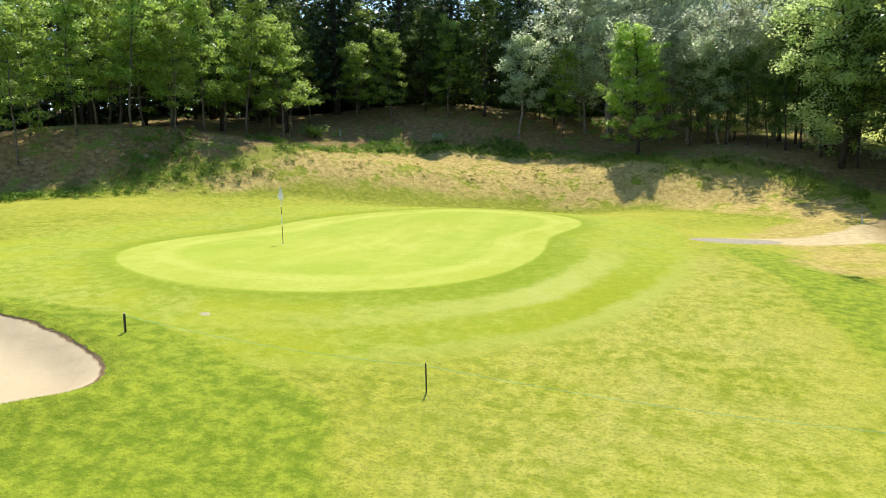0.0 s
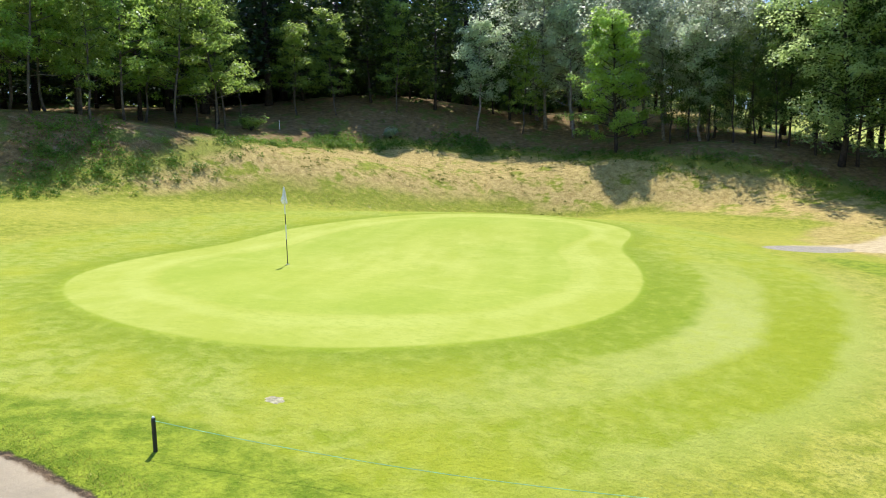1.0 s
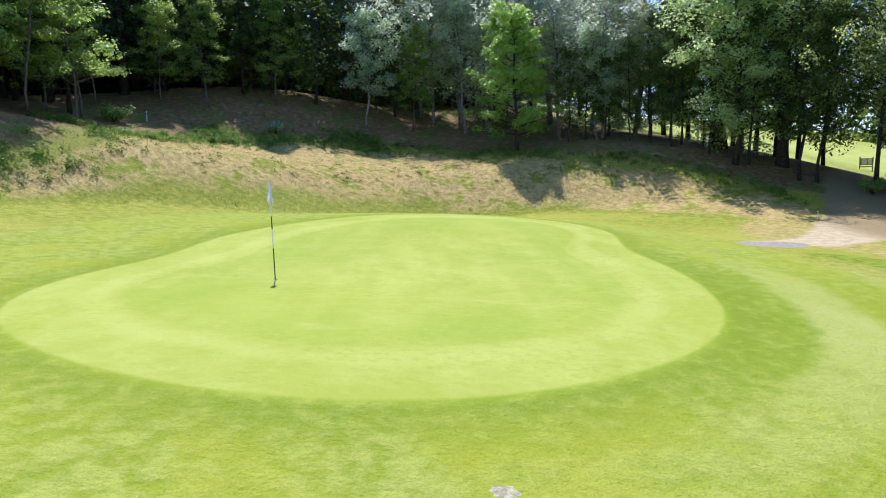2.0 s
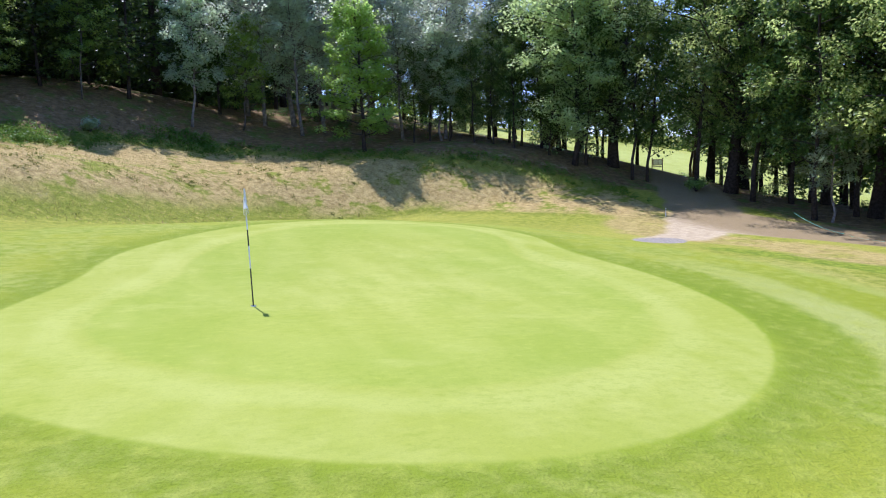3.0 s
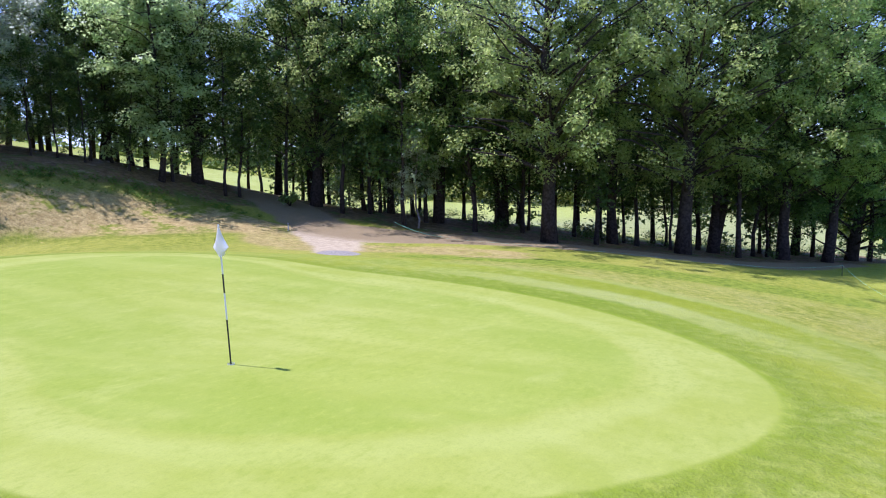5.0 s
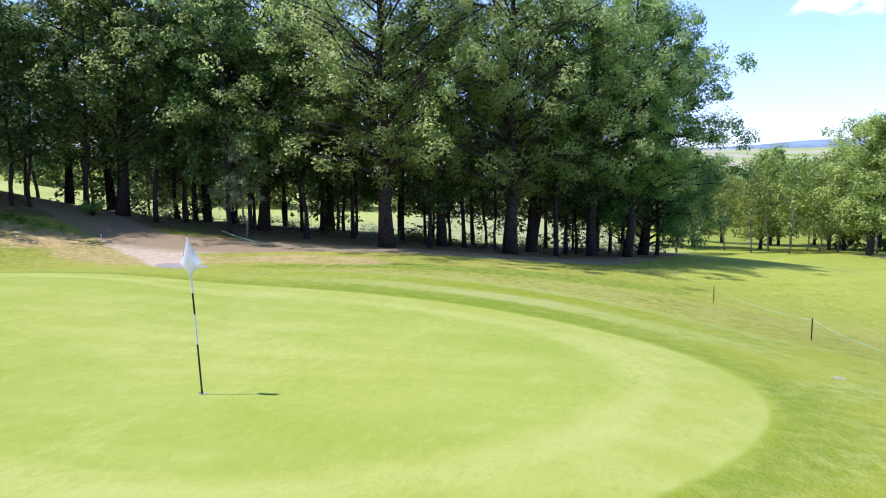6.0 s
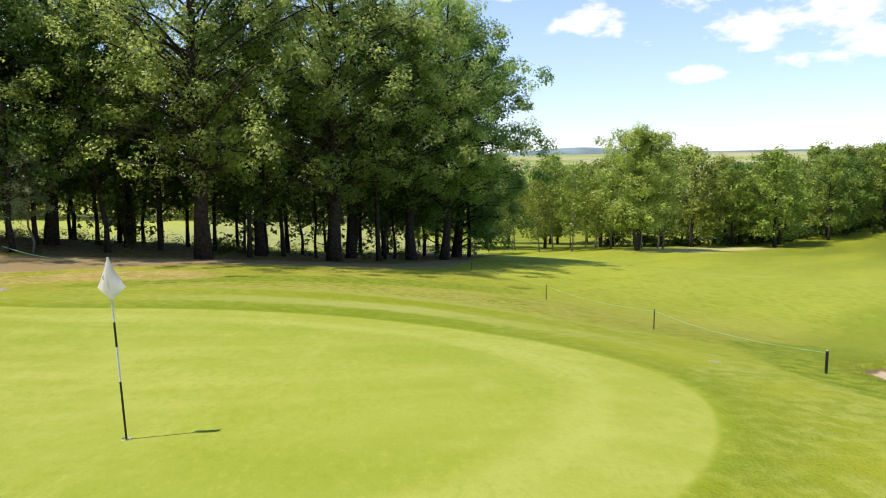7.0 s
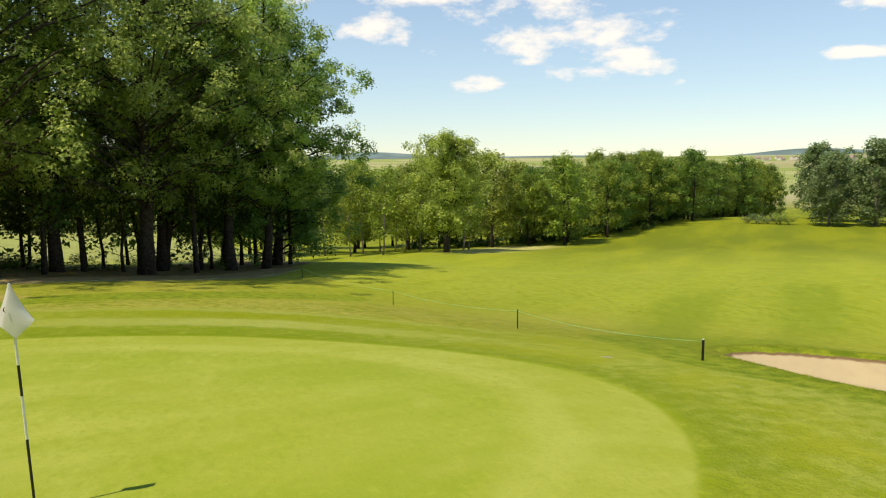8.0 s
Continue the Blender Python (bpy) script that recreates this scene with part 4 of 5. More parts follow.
# wood from the maple to the track
for x, y, k in ((22.5, 52, 0.95), (25.5, 34, 1.0), (26.4, 26.6, 0.95), (34.8, 27.0, 1.05), (12.5, 54, 1.0)):
    plant(pick(TALL), x, y, k, None, OAK_TEXT, "tree", "trees at the edge of the wood")
for x, y, k in ((14.6, 32.4, 0.42), (15.8, 32.6, 0.45), (17.0, 32.0, 0.42), (18.4, 31.2, 0.42), (19.6, 30.6, 0.42), (20.6, 29.6, 0.45), (21.6, 30.4, 0.55), (22.5, 28.2, 0.52), (24.3, 26.6, 0.65), (26.0, 24.0, 0.7), (26.8, 23.6, 0.7), 
                (21.5, 32.0, 0.65), (27.5, 29.5, 0.7), (23.2, 30.5, 0.65), (3.0, 42.0, 0.75)):
    plant(pick(SLIM), x, y, k, None, SLIM_TEXT, "tree", "trees in the wood")
for x, y, k in ((23.5, 38.5, 1.2), (26.5, 41.0, 1.25), (29.0, 37.0, 1.2), (30.5, 41.5, 1.25), (20.5, 52.0, 1.1), (16.0, 53.0, 1.1), (25.0, 48.0, 1.25), (32.0, 34.5, 1.15), (28.0, 33.0, 1.1), (9.0, 55.0, 1.1), (32.6, 32.4, 0.9), (38.9, 33.4, 0.95), (41.2, 36.4, 0.9), (33.0, 38.4, 0.9)):
    plant(pick(SLIM), x, y, k, None, SLIM_TEXT, "tree", "trees in the wood")
# wood beyond the track
for x, y, k in ((28.8, 4.0, 0.98), (32.3, 12.4, 0.95), (31.9, -2.5, 0.98), (36.2, -7.4, 0.95), (30.4, 20.4, 0.92)):
    plant(pick(SPREAD), x, y, k, None, "thick-trunked oak with a broad high crown over the track", "tree", "trees at the edge of the wood")
for x, y, k in ((33.4, 1.6, 0.9), (36.8, -3.6, 0.95), (34.0, 16.8, 0.88), (36.5, 9.5, 0.95), (35.0, 24.0, 0.92)):
    plant(pick(TALL), x, y, k, None, OAK_TEXT, "tree", "trees at the edge of the wood")
for x, y, k, kind in ((37.0, -9.6, 0.85, 2), (43.0, -8.0, 0.8, 2)):
    plant(TALL[kind], x, y, k, None, OAK_TEXT, "tree", "trees at the edge of the wood")
for x, y in ((28.9, 21.6), (29.6, 17.8), (31.6, 17.0), (33.4, 17.3), (34.2, 15.2), (31.6, 12.9), (34.0, 10.6), (36.8, 10.2), (30.3, 9.0), (31.0, 2.0), (34.4, 0.4), (39.0, -2.5), (33.9, -5.2), (37.0, -5.8), (41.2, -9.8), (40.8, -12.0), (42.2, -9.0), (38.0, 6.5), (35.5, 4.5), (40.5, 0.5), (44.5, -4.5), (42.0, 6.0), (37.5, 13.0), (33.0, 7.0), (38.5, 17.0), (28.6, 12.8)):
    plant(pick(SLIM), x, y, place_rng.uniform(0.8, 1.05), None, SLIM_TEXT, "tree", "trees in the wood")
for x, y, k in ((41.5, 3.5, 0.95), (45.0, -2.0, 0.9), (40.5, 21.0, 0.95), (44.5, 27.0, 0.95), (38.5, 28.5, 0.9), (43.0, 11.0, 0.95), (44.0, -6.5, 0.85)):
    plant(pick(BACK), x, y, k, None, "shaded broadleaf tree at the back of the wood", "tree", "trees deep in the wood")
for x, y, k in ((36.0, 1.5, 0.7), (38.5, 3.5, 0.75), (35.5, 7.5, 0.7), (39.5, 9.5, 0.8), (37.0, 15.0, 0.75), (40.0, 14.0, 0.8), (38.0, -6.5, 0.7), (41.5, -6.0, 0.75), (36.0, 19.5, 0.75), (39.5, -0.5, 0.7), (33.5, 9.0, 0.6), (34.5, -1.5, 0.6), (37.0, 24.5, 0.95), (40.0, 26.0, 1.05), (43.0, 31.0, 1.1), (46.0, 38.0, 1.1), (39.0, 19.5, 1.0)):
    plant(pick(SLIM), x, y, k, None, SLIM_TEXT, "tree", "trees in the wood")
plant(EDGE_OAK, 40.4, -11.0, 1.0, 2.2, "spreading oak with low branches at the tip of the wood", "tree", "trees at the edge of the wood")
# lone tree and the tree line along the fairway
plant(ROUND, 66.4, -36.2, 1.0, 0.3, "round-crowned oak with two trunks standing on the fairway's edge")
for x, y, k in ((79, -61.5, 1.05),):
    plant(FAR[0], x, y, k, None, "broad green tree beside the fairway", "tree", "trees along the fairway")
for i in range(46):
    if i < 9 and i % 2:
        continue
    t = i / 45
    bow = np.interp(t, (0, 0.2, 0.4, 0.65, 0.85, 1.0), (86, 85, 85, 98, 112, 122))
    x, y = float(bow) + place_rng.uniform(-2, 2) + 7 * (i % 2), -14 - 136 * t + place_rng.uniform(-3, 3)
    plant(FAR[0 if i < 7 else (i % 3 if i < 24 else (1, 1, 2)[i % 3])], x, y, place_rng.uniform(0.86, 1.08) * (0.88 + 0.26 * min(1, 1.6 * t)), None, "leafy green tree in the line along the fairway", "tree", "trees along the fairway")
for i in range(22):
    t = i / 21
    x, y = 102 + 34 * max(0, t - 0.35) + place_rng.uniform(-3, 3), -24 - 116 * t + place_rng.uniform(-3, 3)
    plant(pick(FAR), x, y, place_rng.uniform(0.98, 1.2), None, "leafy green tree in the second row along the fairway", "tree", "trees along the fairway")
for x, y in ((126, -146), (126, -153), (128, -160), (130, -165), (132, -158), (134, -168)):
    plant(pick(FAR), x, y, place_rng.uniform(1.08, 1.25), None, "leafy green tree in the line along the fairway", "tree", "trees along the fairway")
for i in range(16):
    plant(BIRCH, 72 + place_rng.uniform(-2, 16), -18 - 24 * i / 15 + place_rng.uniform(-2, 2), place_rng.uniform(0.8, 1.1), None, "slender pale-trunked birch in the far grove", "tree", "birches in the far grove")
for x, y, k in ((85, -124, 0.82), (93, -140, 0.72), (72, -128, 0.95), (92, -152, 0.85), (67, -114, 0.98), (60, -118, 0.95), (71, -108, 0.75), (77, -118, 0.85), (66, -124, 0.95)):
    plant(WILLOW, x, y, k, None, "grey-green willow beside the far end of the fairway", "tree", "willows by the fairway")


# ---- flagstick ----
def flagstick():
    root = new("flagstick")
    lean = Vector((-0.041, 0.072, 2.19))
    bands = ((0.0, 0.695, BLACK, "black_band"), (0.695, 1.105, WHITE, "white_band"), (1.105, 1.395, BLACK, "black_band"), (1.395, 2.14, WHITE, "white_band"))
    for a, b, mt, name in bands:
        p, q = lean * (a / 2.19), lean * (b / 2.19)
        v, f = tube([tuple(p), tuple(q)], [0.0125, 0.0125], 10)
        part(name, mesh_of(name, v, f, [mt], smooth=False), root)
    v, f = tube([(0, 0, -0.08), (0, 0, 0.014)], [0.054, 0.054], 20)
    part("cup", mesh_of("cup", v, f[:-2], [WHITE]), root)
    # a limp flag, its cloth hanging to both sides of the stick
    rows, cols = 16, 36
    vs, fs = [], []
    out_way, side_way = Vector((0.25, -0.97, 0)), Vector((0.97, 0.25, 0))
    for j in range(rows + 1):
        s = j / rows
        for i in range(cols + 1):
            u = i / cols
            reach = math.sin(u * 2 * math.pi * 1.15 - 0.35) * (0.010 + 0.148 * s) * (1.0 if u < 0.6 else 0.85)
            ply = (0.018 + 0.05 * s) * math.cos(u * 2 * math.pi * 1.15 + 0.5) + 0.014 * math.sin(u * 17 + s * 5) * s
            z = 2.13 - s * (0.33 + 0.15 * (1 - abs(reach) / 0.158) ** 1.3) + 0.012 * math.sin(u * 11) * s
            at = lean * (z / 2.19)
            p = Vector((at.x, at.y, z)) + out_way * reach + side_way * ply
            vs.append(tuple(p))
    for j in range(rows):
        for i in range(cols):
            a = j * (cols + 1) + i
            fs.append((a, a + 1, a + cols + 2, a + cols + 1))
    vs2, fs2 = tube([(-0.001 + 0.02 * math.cos(a), 0, 0.024 * math.sin(a)) for a in np.linspace(2.0, 4.3, 12)], [0.004] * 12, 5)
    cloth = part("flag", mesh_of("flag", vs, fs, [CLOTH], smooth=True), root, "limp white cloth flag")
    cloth_mark = part("badge", mesh_of("badge", vs2, fs2, [BLACK]), cloth, "small dark curved mark printed on the cloth")
    cloth_mark.matrix_local = Matrix.Translation((-0.071, 0.101, 1.915)) @ Matrix.Rotation(radians(-75), 4, "Z")
    root.location = (0, 0, ground_z(0, 0))
    return tagged(root, "black and white flagstick with a limp white flag in the hole", "flagstick")


flagstick()


# ---- stakes and rope ----
def stake(x, y, tall, r, label, mt=BLACK):
    root = new("stake")
    v, f = tube([(0, 0, -0.15), (0, 0, tall - 0.02), (0, 0, tall)], [r, r, r * 0.6], 8)
    post = part("post", mesh_of("post", v, f, [mt]), root)
    v, f = tube([(0, 0, tall - 0.004), (0, 0, tall + 0.012)], [r * 0.7, r * 0.5], 8)
    part("cap", mesh_of("cap", v, f, [WHITE if r > 0.02 else mt]), post)
    root.location = (x, y, ground_z(x, y))
    return tagged(root, label, "stake", "stakes of the rope fence")


STAKES = ((2.79, -11.13, 0.42, 0.026), (9.74, -11.16, 0.56, 0.016), (18.32, -10.73, 0.58, 0.016), (29.2, -9.9, 0.55, 0.016))
for x, y, tall, r in STAKES:
    stake(x, y, tall, r, "short thick black stake by the bunker" if r > 0.02 else "thin dark rope stake standing in the grass")


def rope(points, r=0.006):
    line = []
    for (ax, ay, az), (bx, by, bz) in zip(points, points[1:]):
        for t in np.linspace(0, 1, 12, endpoint=False):
            x, y = ax + (bx - ax) * t, ay + (by - ay) * t
            sag = 0.14 * 4 * t * (1 - t)
            za, zb = ground_z(ax, ay) + az, ground_z(bx, by) + bz
            z = za + (zb - za) * t - sag
            line.append((x, y, max(z, ground_z(x, y) + 0.02)))
    line.append((points[-1][0], points[-1][1], ground_z(points[-1][0], points[-1][1]) + points[-1][2]))
    v, f = tube(line, [r] * len(line), 5)
    return tagged(new("rope", mesh_of("rope", v, f, [ROPE])), "thin green rope strung between stakes", "rope")


rope([(x, y, tall - 0.04) for x, y, tall, r in STAKES], 0.0035)
rope([(29.2, -9.9, 0.5), (27.4, -5.5, 0.12), (26.0, 3.0, 0.03), (26.0, 8.8, 0.05)], 0.0035)
rope([(26.0, 9.0, 0.10), (27.0, 12.6, 0.5)], 0.014)


# ---- notice board by the track ----
def notice_board(x, y, turn):
    root = new("notice_board")
    def slab(name, cx, cy, cz, sx, sy, sz, mt, under=None):
        bm = bmesh.new()
        bmesh.ops.create_cube(bm, size=1.0)
        bmesh.ops.scale(bm, vec=(sx, sy, sz), verts=bm.verts)
        bmesh.ops.translate(bm, vec=(cx, cy, cz), verts=bm.verts)
        bmesh.ops.bevel(bm, geom=bm.edges[:], offset=0.01, segments=1, affect="EDGES")
        me = bpy.data.meshes.new(name)
        bm.to_mesh(me)
        bm.free()
        me.materials.append(mt)
        return part(name, me, under or root)
    for s in (-0.5, 0.5):
        slab("post", s, 0, 0.45, 0.1, 0.1, 1.5, WOODEN)
    board = slab("board", 0, 0, 0.75, 1.0, 0.05, 0.62, WOODEN)
    slab("sheet", -0.16, -0.03, 0.76, 0.42, 0.02, 0.46, PAPER, board)
    slab("sheet", 0.26, -0.03, 0.76, 0.30, 0.02, 0.46, PAPER, board)
    slab("rail", 0, 0, 0.32, 1.0, 0.06, 0.09, WOODEN)
    root.matrix_world = Matrix.Translation((x, y, ground_z(x, y))) @ Matrix.Rotation(turn, 4, "Z")
    return tagged(root, "wooden notice board with pale sheets beside the track", "notice board")


notice_board(44.8, 45.5, radians(-37))


# ---- small things ----
def marker(x, y, tall, r, mt, label):
    root = new("marker_post")
    v, f = tube([(0, 0, -0.1), (0, 0, tall - 0.03), (0, 0, tall)], [r, r, r * 0.5], 8)
    post = part("post", mesh_of("post", v, f, [mt]), root)
    v, f = tube([(0, 0, tall * 0.72), (0, 0, tall * 0.86)], [r * 1.12, r * 1.12], 8)
    part("band", mesh_of("band", v, f, [WOODEN]), post)
    root.location = (x, y, ground_z(x, y))
    return tagged(root, label, "marker post")


marker(-12.0, 29.0, 0.6, 0.022, WHITE, "white wooden marker post on the brow of the bank")
marker(22.6, 16.6, 0.42, 0.024, WHITE, "small white marker post beside the track")


def scatter(rng, n, box, keep):
    x = rng.uniform(box[0], box[1], n)
    y = rng.uniform(box[2], box[3], n)
    k = keep(x, y)
    return x[k], y[k]


def blades(name, rng, x, y, low, high, width, mt, label, lean=1.0):
    """Single grass blades as one mesh."""
    n = len(x)
    z = height(x, y) - 0.01
    h = rng.uniform(low, high, n)
    a = rng.uniform(0, 6.283, n)
    w = width * rng.uniform(0.6, 1.3, n)
    lx, ly = rng.normal(0, lean, n) * h, rng.normal(0, lean, n) * h
    p = np.stack([x, y, z], 1)
    s = np.stack([np.cos(a) * w, np.sin(a) * w, np.zeros(n)], 1)
    tip = p + np.stack([lx, ly, h], 1)
    v = np.stack([p - s, p + s, tip], 1).reshape(-1, 3)
    ob = new(name, mesh_of(name, v, np.arange(3 * n).reshape(-1, 3), [mt]))
    return tagged(ob, label, "grass", kind="stuff")


def clear_of_bunker(x, y):
    return bunker_edge(x, y) > 0.05


rng = np.random.default_rng(5)
x, y = scatter(rng, 110000, (-26, 22, -2, 36), lambda x, y: (toe(x, y) > -0.3 + rng.normal(0, 0.5, len(x))) & (wood(x, y)[0] < 1.5) & (green_edge(x, y) > 2) & (x < 20 + rng.normal(0, 1, len(x))))
blades("bank_grass", rng, x, y, 0.025, 0.10, 0.016, GRASS_DRY, "short dry grass on the bank behind the green")
x, y = scatter(rng, 130000, (-6, 18, -24, -8.5), lambda x, y: clear_of_bunker(x, y) & (green_edge(x, y) > 2.2 + rng.normal(0, 0.5, len(x))))
blades("rough_grass", rng, x, y, 0.012, 0.034, 0.0055, GRASS, "short rough grass round the bunker", 0.7)
x, y = scatter(rng, 90000, (-8, 8, -19, -9), lambda x, y: clear_of_bunker(x, y) & (bunker_edge(x, y) < 0.9))
blades("rim_grass", rng, x, y, 0.015, 0.045, 0.006, GRASS, "longer grass on the rim of the bunker", 0.8)
x, y = scatter(rng, 16000, (-26, 24, 2, 38), lambda x, y: (np.abs(wood(x, y)[0] + 0.1) < 1.1 + rng.normal(0, 0.45, len(x))) & (np.sin(x * 1.1 + 2 * np.sin(y * 0.7)) + rng.normal(0, 0.5, len(x)) > -0.55))
weed_points = np.stack([x, y, height(x, y) + rng.uniform(0.03, 0.22, len(x))], 1)
v, f = leaves(rng, weed_points, 34, 0.24, 0.045, 0.7)
tagged(new("undergrowth", mesh_of("undergrowth", v, f, [WEED])), "low green weeds and nettles along the wood's edge", "undergrowth", kind="stuff")


brow_rng = np.random.default_rng(19)
x, y = scatter(brow_rng, 14000, (-24, 2, 0, 36), lambda x, y: (wood(x, y)[0] > -0.6) & (wood(x, y)[0] < 3.6) & (np.sin(x * 0.8 + 1.0) + np.sin(y * 0.6 + x * 0.35) + brow_rng.normal(0, 0.35, len(x)) > 0.85))
weed_points = np.stack([x, y, height(x, y) + brow_rng.uniform(0.02, 0.3, len(x))], 1)
v, f = leaves(brow_rng, weed_points, 24, 0.24, 0.05, 0.7)
tagged(new("brow_weeds", mesh_of("brow_weeds", v, f, [WEED])), "patches of green nettles on the brow under the young trees", "weeds", kind="stuff")
weed_rng = np.random.default_rng(17)
x, y = scatter(weed_rng, 2600, (-20, 20, 2, 31), lambda x, y: (toe(x, y) > 0.4) & (wood(x, y)[0] < -0.3) & (np.sin(x * 0.9 + 1.3) * np.sin(y * 0.8 + x * 0.3) + weed_rng.normal(0, 0.4, len(x)) > 0.35))
weed_points = np.stack([x, y, height(x, y) + weed_rng.uniform(0.0, 0.07, len(x))], 1)
v, f = leaves(weed_rng, weed_points, 36, 0.17, 0.032, 0.5)
tagged(new("bank_weeds", mesh_of("bank_weeds", v, f, [WEED_LIT])), "small green weed tufts in the dry grass of the bank", "weeds", kind="stuff")


def shrub(x, y, tall, wide, mt, label, seed):
    srng = np.random.default_rng(seed)
    root = new("shrub")
    pieces, centres = [], []
    for k in range(9):
        a, q = k * 2.4, srng.uniform(0.5, 1)
        end = (math.cos(a) * wide * q, math.sin(a) * wide * q, tall * srng.uniform(0.55, 1.0))
        pieces.append(tube([(0, 0, -0.05), (end[0] * 0.4, end[1] * 0.4, end[2] * 0.6), end], [0.02, 0.014, 0.006], 5))
        for s in (0.5, 0.75, 1.0):
            centres.append((end[0] * s, end[1] * s, end[2] * (0.35 + 0.65 * s)))
    v, f = join(pieces)
    tagged(part("stems", mesh_of("stems", v, f, [BARK]), root), kind="stuff")
    lv, lf = leaves(srng, centres, 30, 0.3 * wide + 0.06, 0.07, 0.8)
    tagged(part("leaves", mesh_of("leaves", lv, lf, [mt]), root), kind="stuff")
    root.location = (x, y, ground_z(x, y))
    return tagged(root, label, "shrub")


for k in range(7):
    shrub(76.5 + 1.1 * k, -105.6 + 0.35 * k + 0.5 * math.sin(k * 2.1), 1.5 + 0.4 * math.sin(k * 1.7), 1.5, LEAF_WILLOW if k > 1 else LEAF_OAK, "low rough bush in the brush at the fairway's end", 60 + k)
shrub(-4.9, 32.2, 0.7, 0.45, LEAF_SILVER, "small pale-leaved shrub on the brow of the bank", 1)
shrub(-13.2, 27.0, 0.9, 0.9, LEAF_YOUNG, "yellow-green shrub on the brow of the bank", 2)
shrub(42.0, 37.6, 1.0, 0.8, LEAF_OAK, "round dark shrub beside the track in the field", 3)
shrub(28.2, 20.8, 0.8, 0.6, LEAF_OAK, "low dark shrub at the foot of a tree", 4)


def worn_patch(x, y):
    n = 18
    prng = np.random.default_rng(3)
    vs = [(x, y, ground_z(x, y) + 0.006)]
    for r in (0.55, 1.0):
        for k in range(n):
            a = 2 * math.pi * k / n
            q = r * prng.uniform(0.75, 1.15)
            px, py = x + 0.17 * q * math.cos(a), y + 0.13 * q * math.sin(a)
            vs.append((px, py, ground_z(px, py) + (0.006 if r < 1 else -0.002)))
    fs = [(0, 1 + k, 1 + (k + 1) % n) for k in range(n)] + [(1 + k, 1 + n + k, 1 + n + (k + 1) % n, 1 + (k + 1) % n) for k in range(n)]
    return tagged(new("divot_patch", mesh_of("divot_patch", vs, fs, [SANDY])), "small bare sandy patch worn in the turf", "patch", kind="structure")


worn_patch(3.58, -9.44)


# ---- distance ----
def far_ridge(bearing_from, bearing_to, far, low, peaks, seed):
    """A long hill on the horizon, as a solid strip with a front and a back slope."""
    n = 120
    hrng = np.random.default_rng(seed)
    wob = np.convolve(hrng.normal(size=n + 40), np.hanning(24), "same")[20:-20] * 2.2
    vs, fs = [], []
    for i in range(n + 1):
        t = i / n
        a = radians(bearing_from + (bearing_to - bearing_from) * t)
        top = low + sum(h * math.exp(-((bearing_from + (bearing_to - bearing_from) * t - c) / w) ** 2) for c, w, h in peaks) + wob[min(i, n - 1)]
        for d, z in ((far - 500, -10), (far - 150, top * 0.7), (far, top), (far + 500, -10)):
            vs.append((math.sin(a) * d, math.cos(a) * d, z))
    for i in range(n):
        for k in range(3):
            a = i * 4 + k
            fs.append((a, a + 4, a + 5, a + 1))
    return tagged(new("backdrop", mesh_of("backdrop", vs, fs, [HILL], smooth=True)), "wooded hills on the horizon with blue-green haze in their colour", "hill", kind="structure")


def far_wood(seed, bearings, near, deep, count, tall, label):
    """A distant belt of woodland as one mass of leaf clumps."""
    wrng = np.random.default_rng(seed)
    a = np.radians(wrng.uniform(bearings[0], bearings[1], count))
    d = near + deep * wrng.uniform(0, 1, count)
    x, y = 20 + np.sin(a) * d, np.cos(a) * d
    crest = tall * (0.75 + 0.25 * np.sin(np.degrees(a) * 0.7) * np.sin(np.degrees(a) * 0.23 + 1))
    z = height(x, y) + crest * wrng.uniform(0.02, 1, count) ** 0.8
    v, f = leaves(wrng, np.stack([x, y, z], 1), 34, 2.4, 0.55, 0.7)
    return tagged(new("distant_wood", mesh_of("distant_wood", v, f, [LEAF_FAR])), label, "wood", kind="stuff")


def thicket(line, count, tall, seed, label, per=40, leaf=0.28, wide=1.3):
    """Dense young growth at the back of the wood, as one mass of leaf clumps."""
    wrng = np.random.default_rng(seed)
    t = wrng.uniform(0, len(line) - 1.001, count)
    i = t.astype(int)
    p = np.array(line, float)
    q = p[i] + (p[i + 1] - p[i]) * (t - i)[:, None] + wrng.normal(0, 2.0, (count, 2))
    z = height(q[:, 0], q[:, 1]) + tall * wrng.uniform(0, 1, count)
    v, f = leaves(wrng, np.column_stack([q, z]), per, wide, leaf, 0.7)
    return tagged(new("thicket", mesh_of("thicket", v, f, [LEAF_SHADE_TINT])), label, "thicket", kind="stuff")


thicket(((-48, -24), (-46, -8), (-44, 8), (-42, 24), (-34, 38), (-22, 52), (-8, 58), (4, 58)), 1300, 7.0, 21, "dense shaded undergrowth at the back of the wood")
thicket(((-74, 24), (-52, 62), (-22, 78), (10, 78), (26, 68)), 1200, 27.0, 22, "tall shaded foliage at the far side of the wood")
low_growth = (((40, 20), (40, 6), (43, -5), (45, -12)), 60, 0.5, 23), (((8, 44), (16, 41), (25, 37)), 40, 0.5, 24), (((34, 22), (36, 10), (37, 2), (40, -8)), 40, 0.4, 25)
for line, count, tall, seed in low_growth:
    thicket(line, count, tall, seed, "patchy dark undergrowth between the trunks of the wood", 150, 0.055, 0.5)
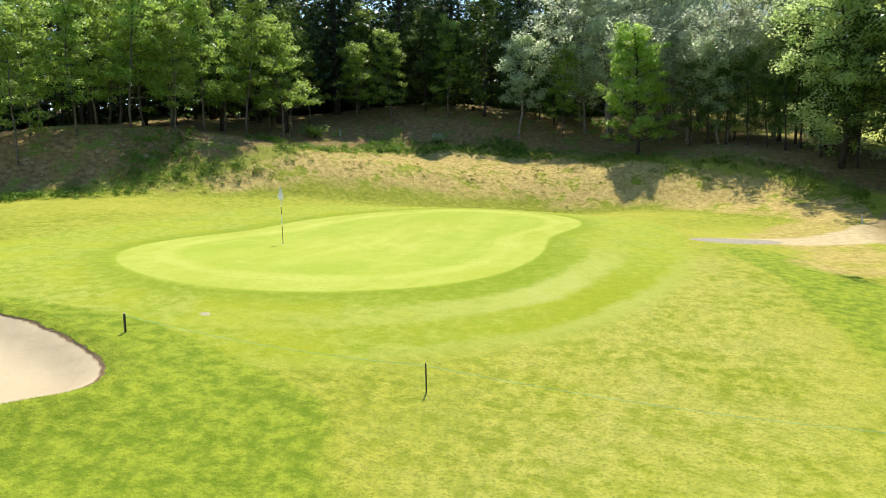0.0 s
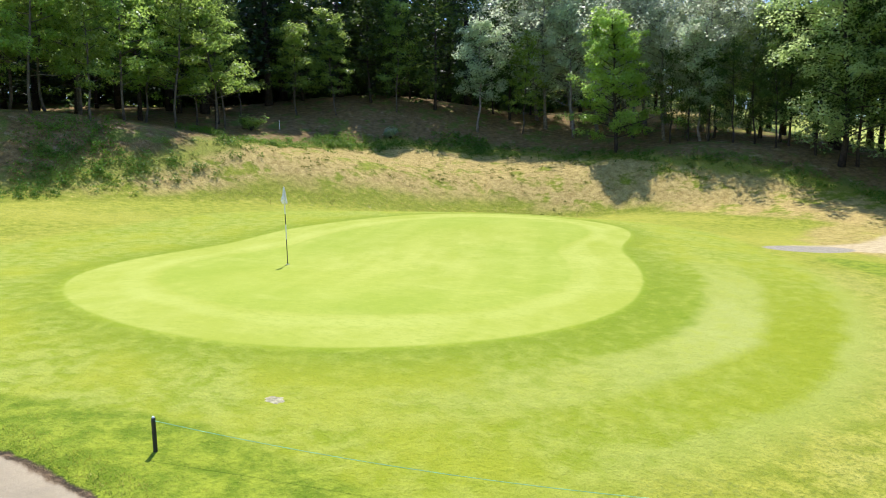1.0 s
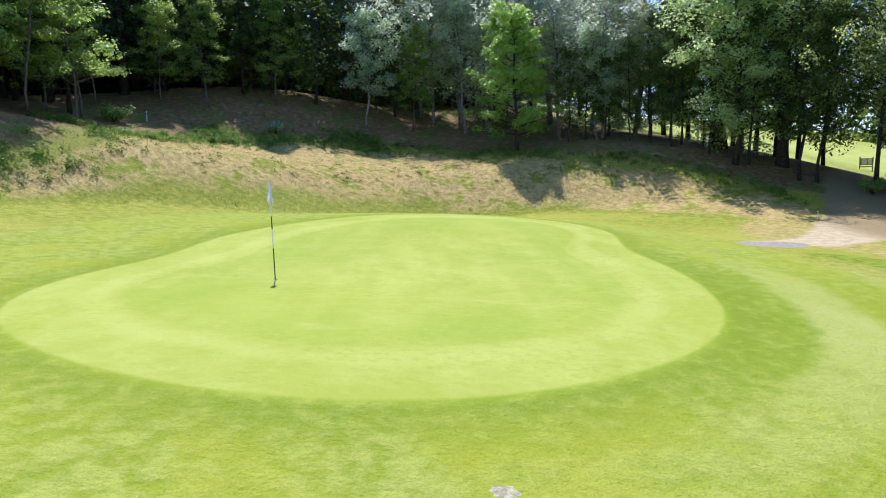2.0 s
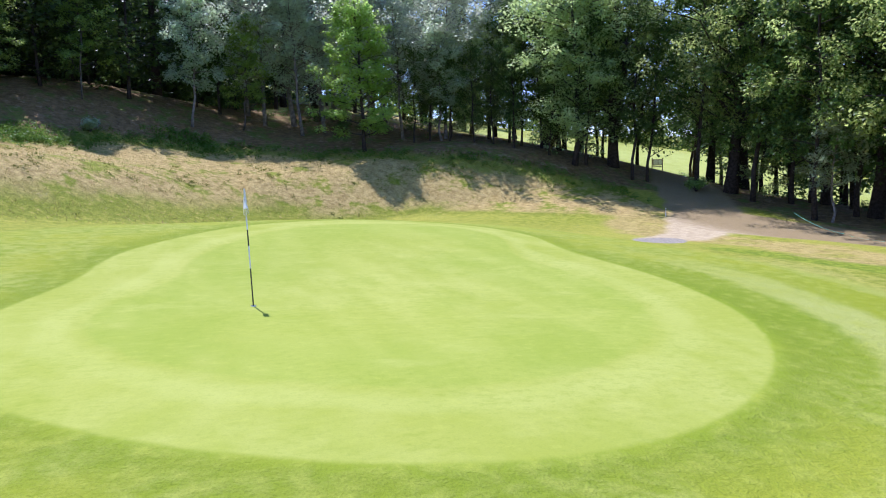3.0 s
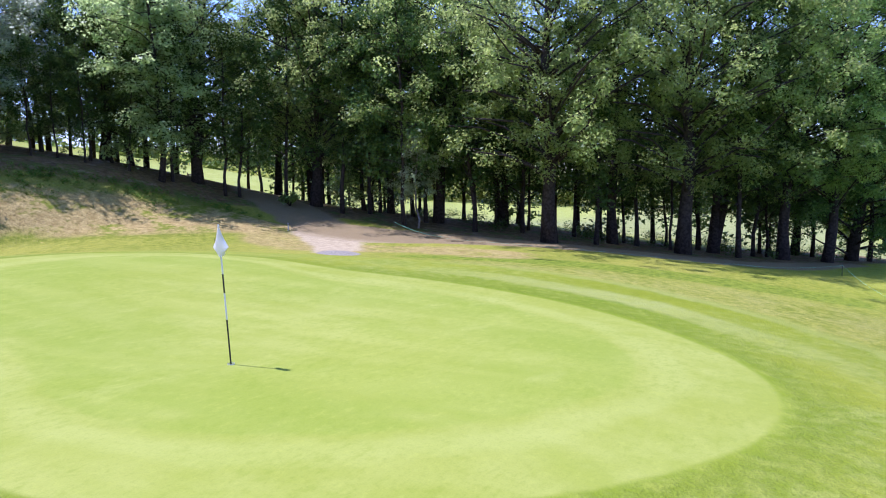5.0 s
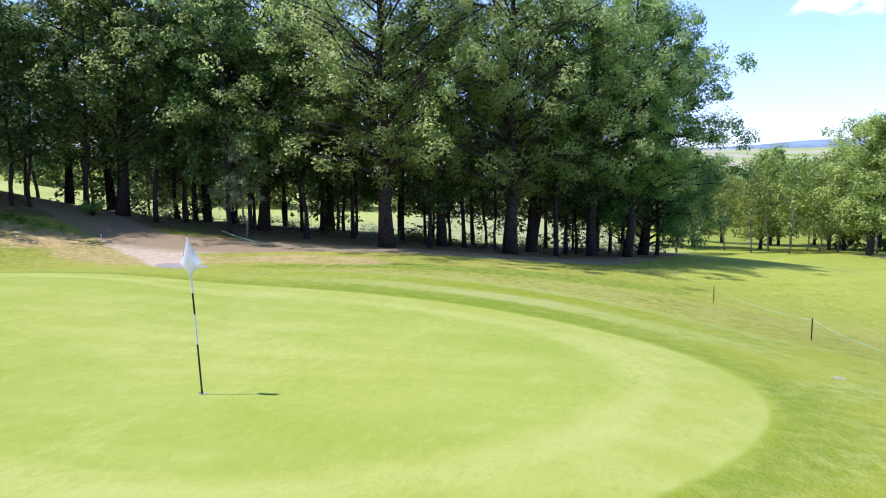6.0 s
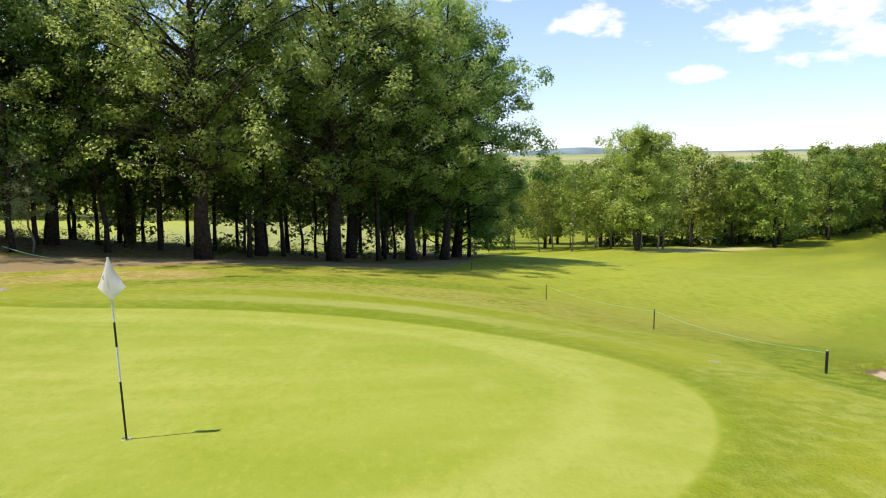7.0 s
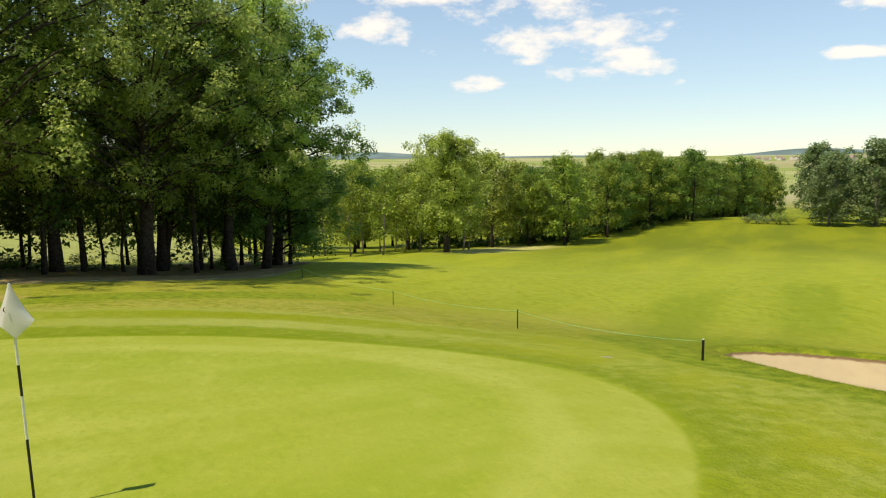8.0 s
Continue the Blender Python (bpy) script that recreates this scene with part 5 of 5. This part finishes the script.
thicket(((90, -44), (90, -70), (103, -98), (116, -128), (126, -152)), 260, 1.3, 26, "dark undergrowth below the trees along the fairway", 44, 0.3, 1.0)
far_wood(11, (-75, 60), 118, 16, 1200, 15, "distant green woodland beyond the sloping field")
far_wood(12, (60, 108), 150, 20, 700, 13, "distant pale green woodland across the meadow")
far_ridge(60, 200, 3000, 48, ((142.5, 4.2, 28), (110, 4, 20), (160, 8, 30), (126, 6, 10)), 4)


def house(x, y, wide, long, tall, turn):
    root = new("house")
    w, l = wide / 2, long / 2
    vs = [(-w, -l, -2), (w, -l, -2), (w, l, -2), (-w, l, -2), (-w, -l, tall), (w, -l, tall), (w, l, tall), (-w, l, tall), (0, -l, tall + w * 0.8), (0, l, tall + w * 0.8)]
    part("wall", mesh_of("wall", vs, [(0, 1, 5, 4), (1, 2, 6, 5), (2, 3, 7, 6), (3, 0, 4, 7), (4, 5, 8), (7, 9, 6)], [PLASTER]), root)
    o, e = w * 1.12, l * 1.05
    rv = [(-o, -e, tall - 0.4), (0, -e, tall + w * 0.8 + 0.3), (o, -e, tall - 0.4), (-o, e, tall - 0.4), (0, e, tall + w * 0.8 + 0.3), (o, e, tall - 0.4)]
    rv += [(a, b, c - 0.35) for a, b, c in rv]
    part("roof", mesh_of("roof", rv, [(0, 3, 4, 1), (1, 4, 5, 2), (6, 7, 10, 9), (7, 8, 11, 10), (0, 1, 7, 6), (1, 2, 8, 7), (3, 9, 10, 4), (4, 10, 11, 5), (0, 6, 9, 3), (2, 5, 11, 8)], [TILE]), root)
    root.matrix_world = Matrix.Translation((x, y, ground_z(x, y))) @ Matrix.Rotation(turn, 4, "Z")
    return tagged(root, "far village house with a red tiled roof", "house", "houses of the far village")


for i in range(22):
    a = radians(139.5 + 8.0 * (i / 21) + place_rng.uniform(-0.2, 0.2))
    d = place_rng.uniform(1480, 1680)
    house(math.sin(a) * d, math.cos(a) * d, place_rng.uniform(6, 9), place_rng.uniform(8, 14), place_rng.uniform(3, 4.5), place_rng.uniform(0, 3.1))
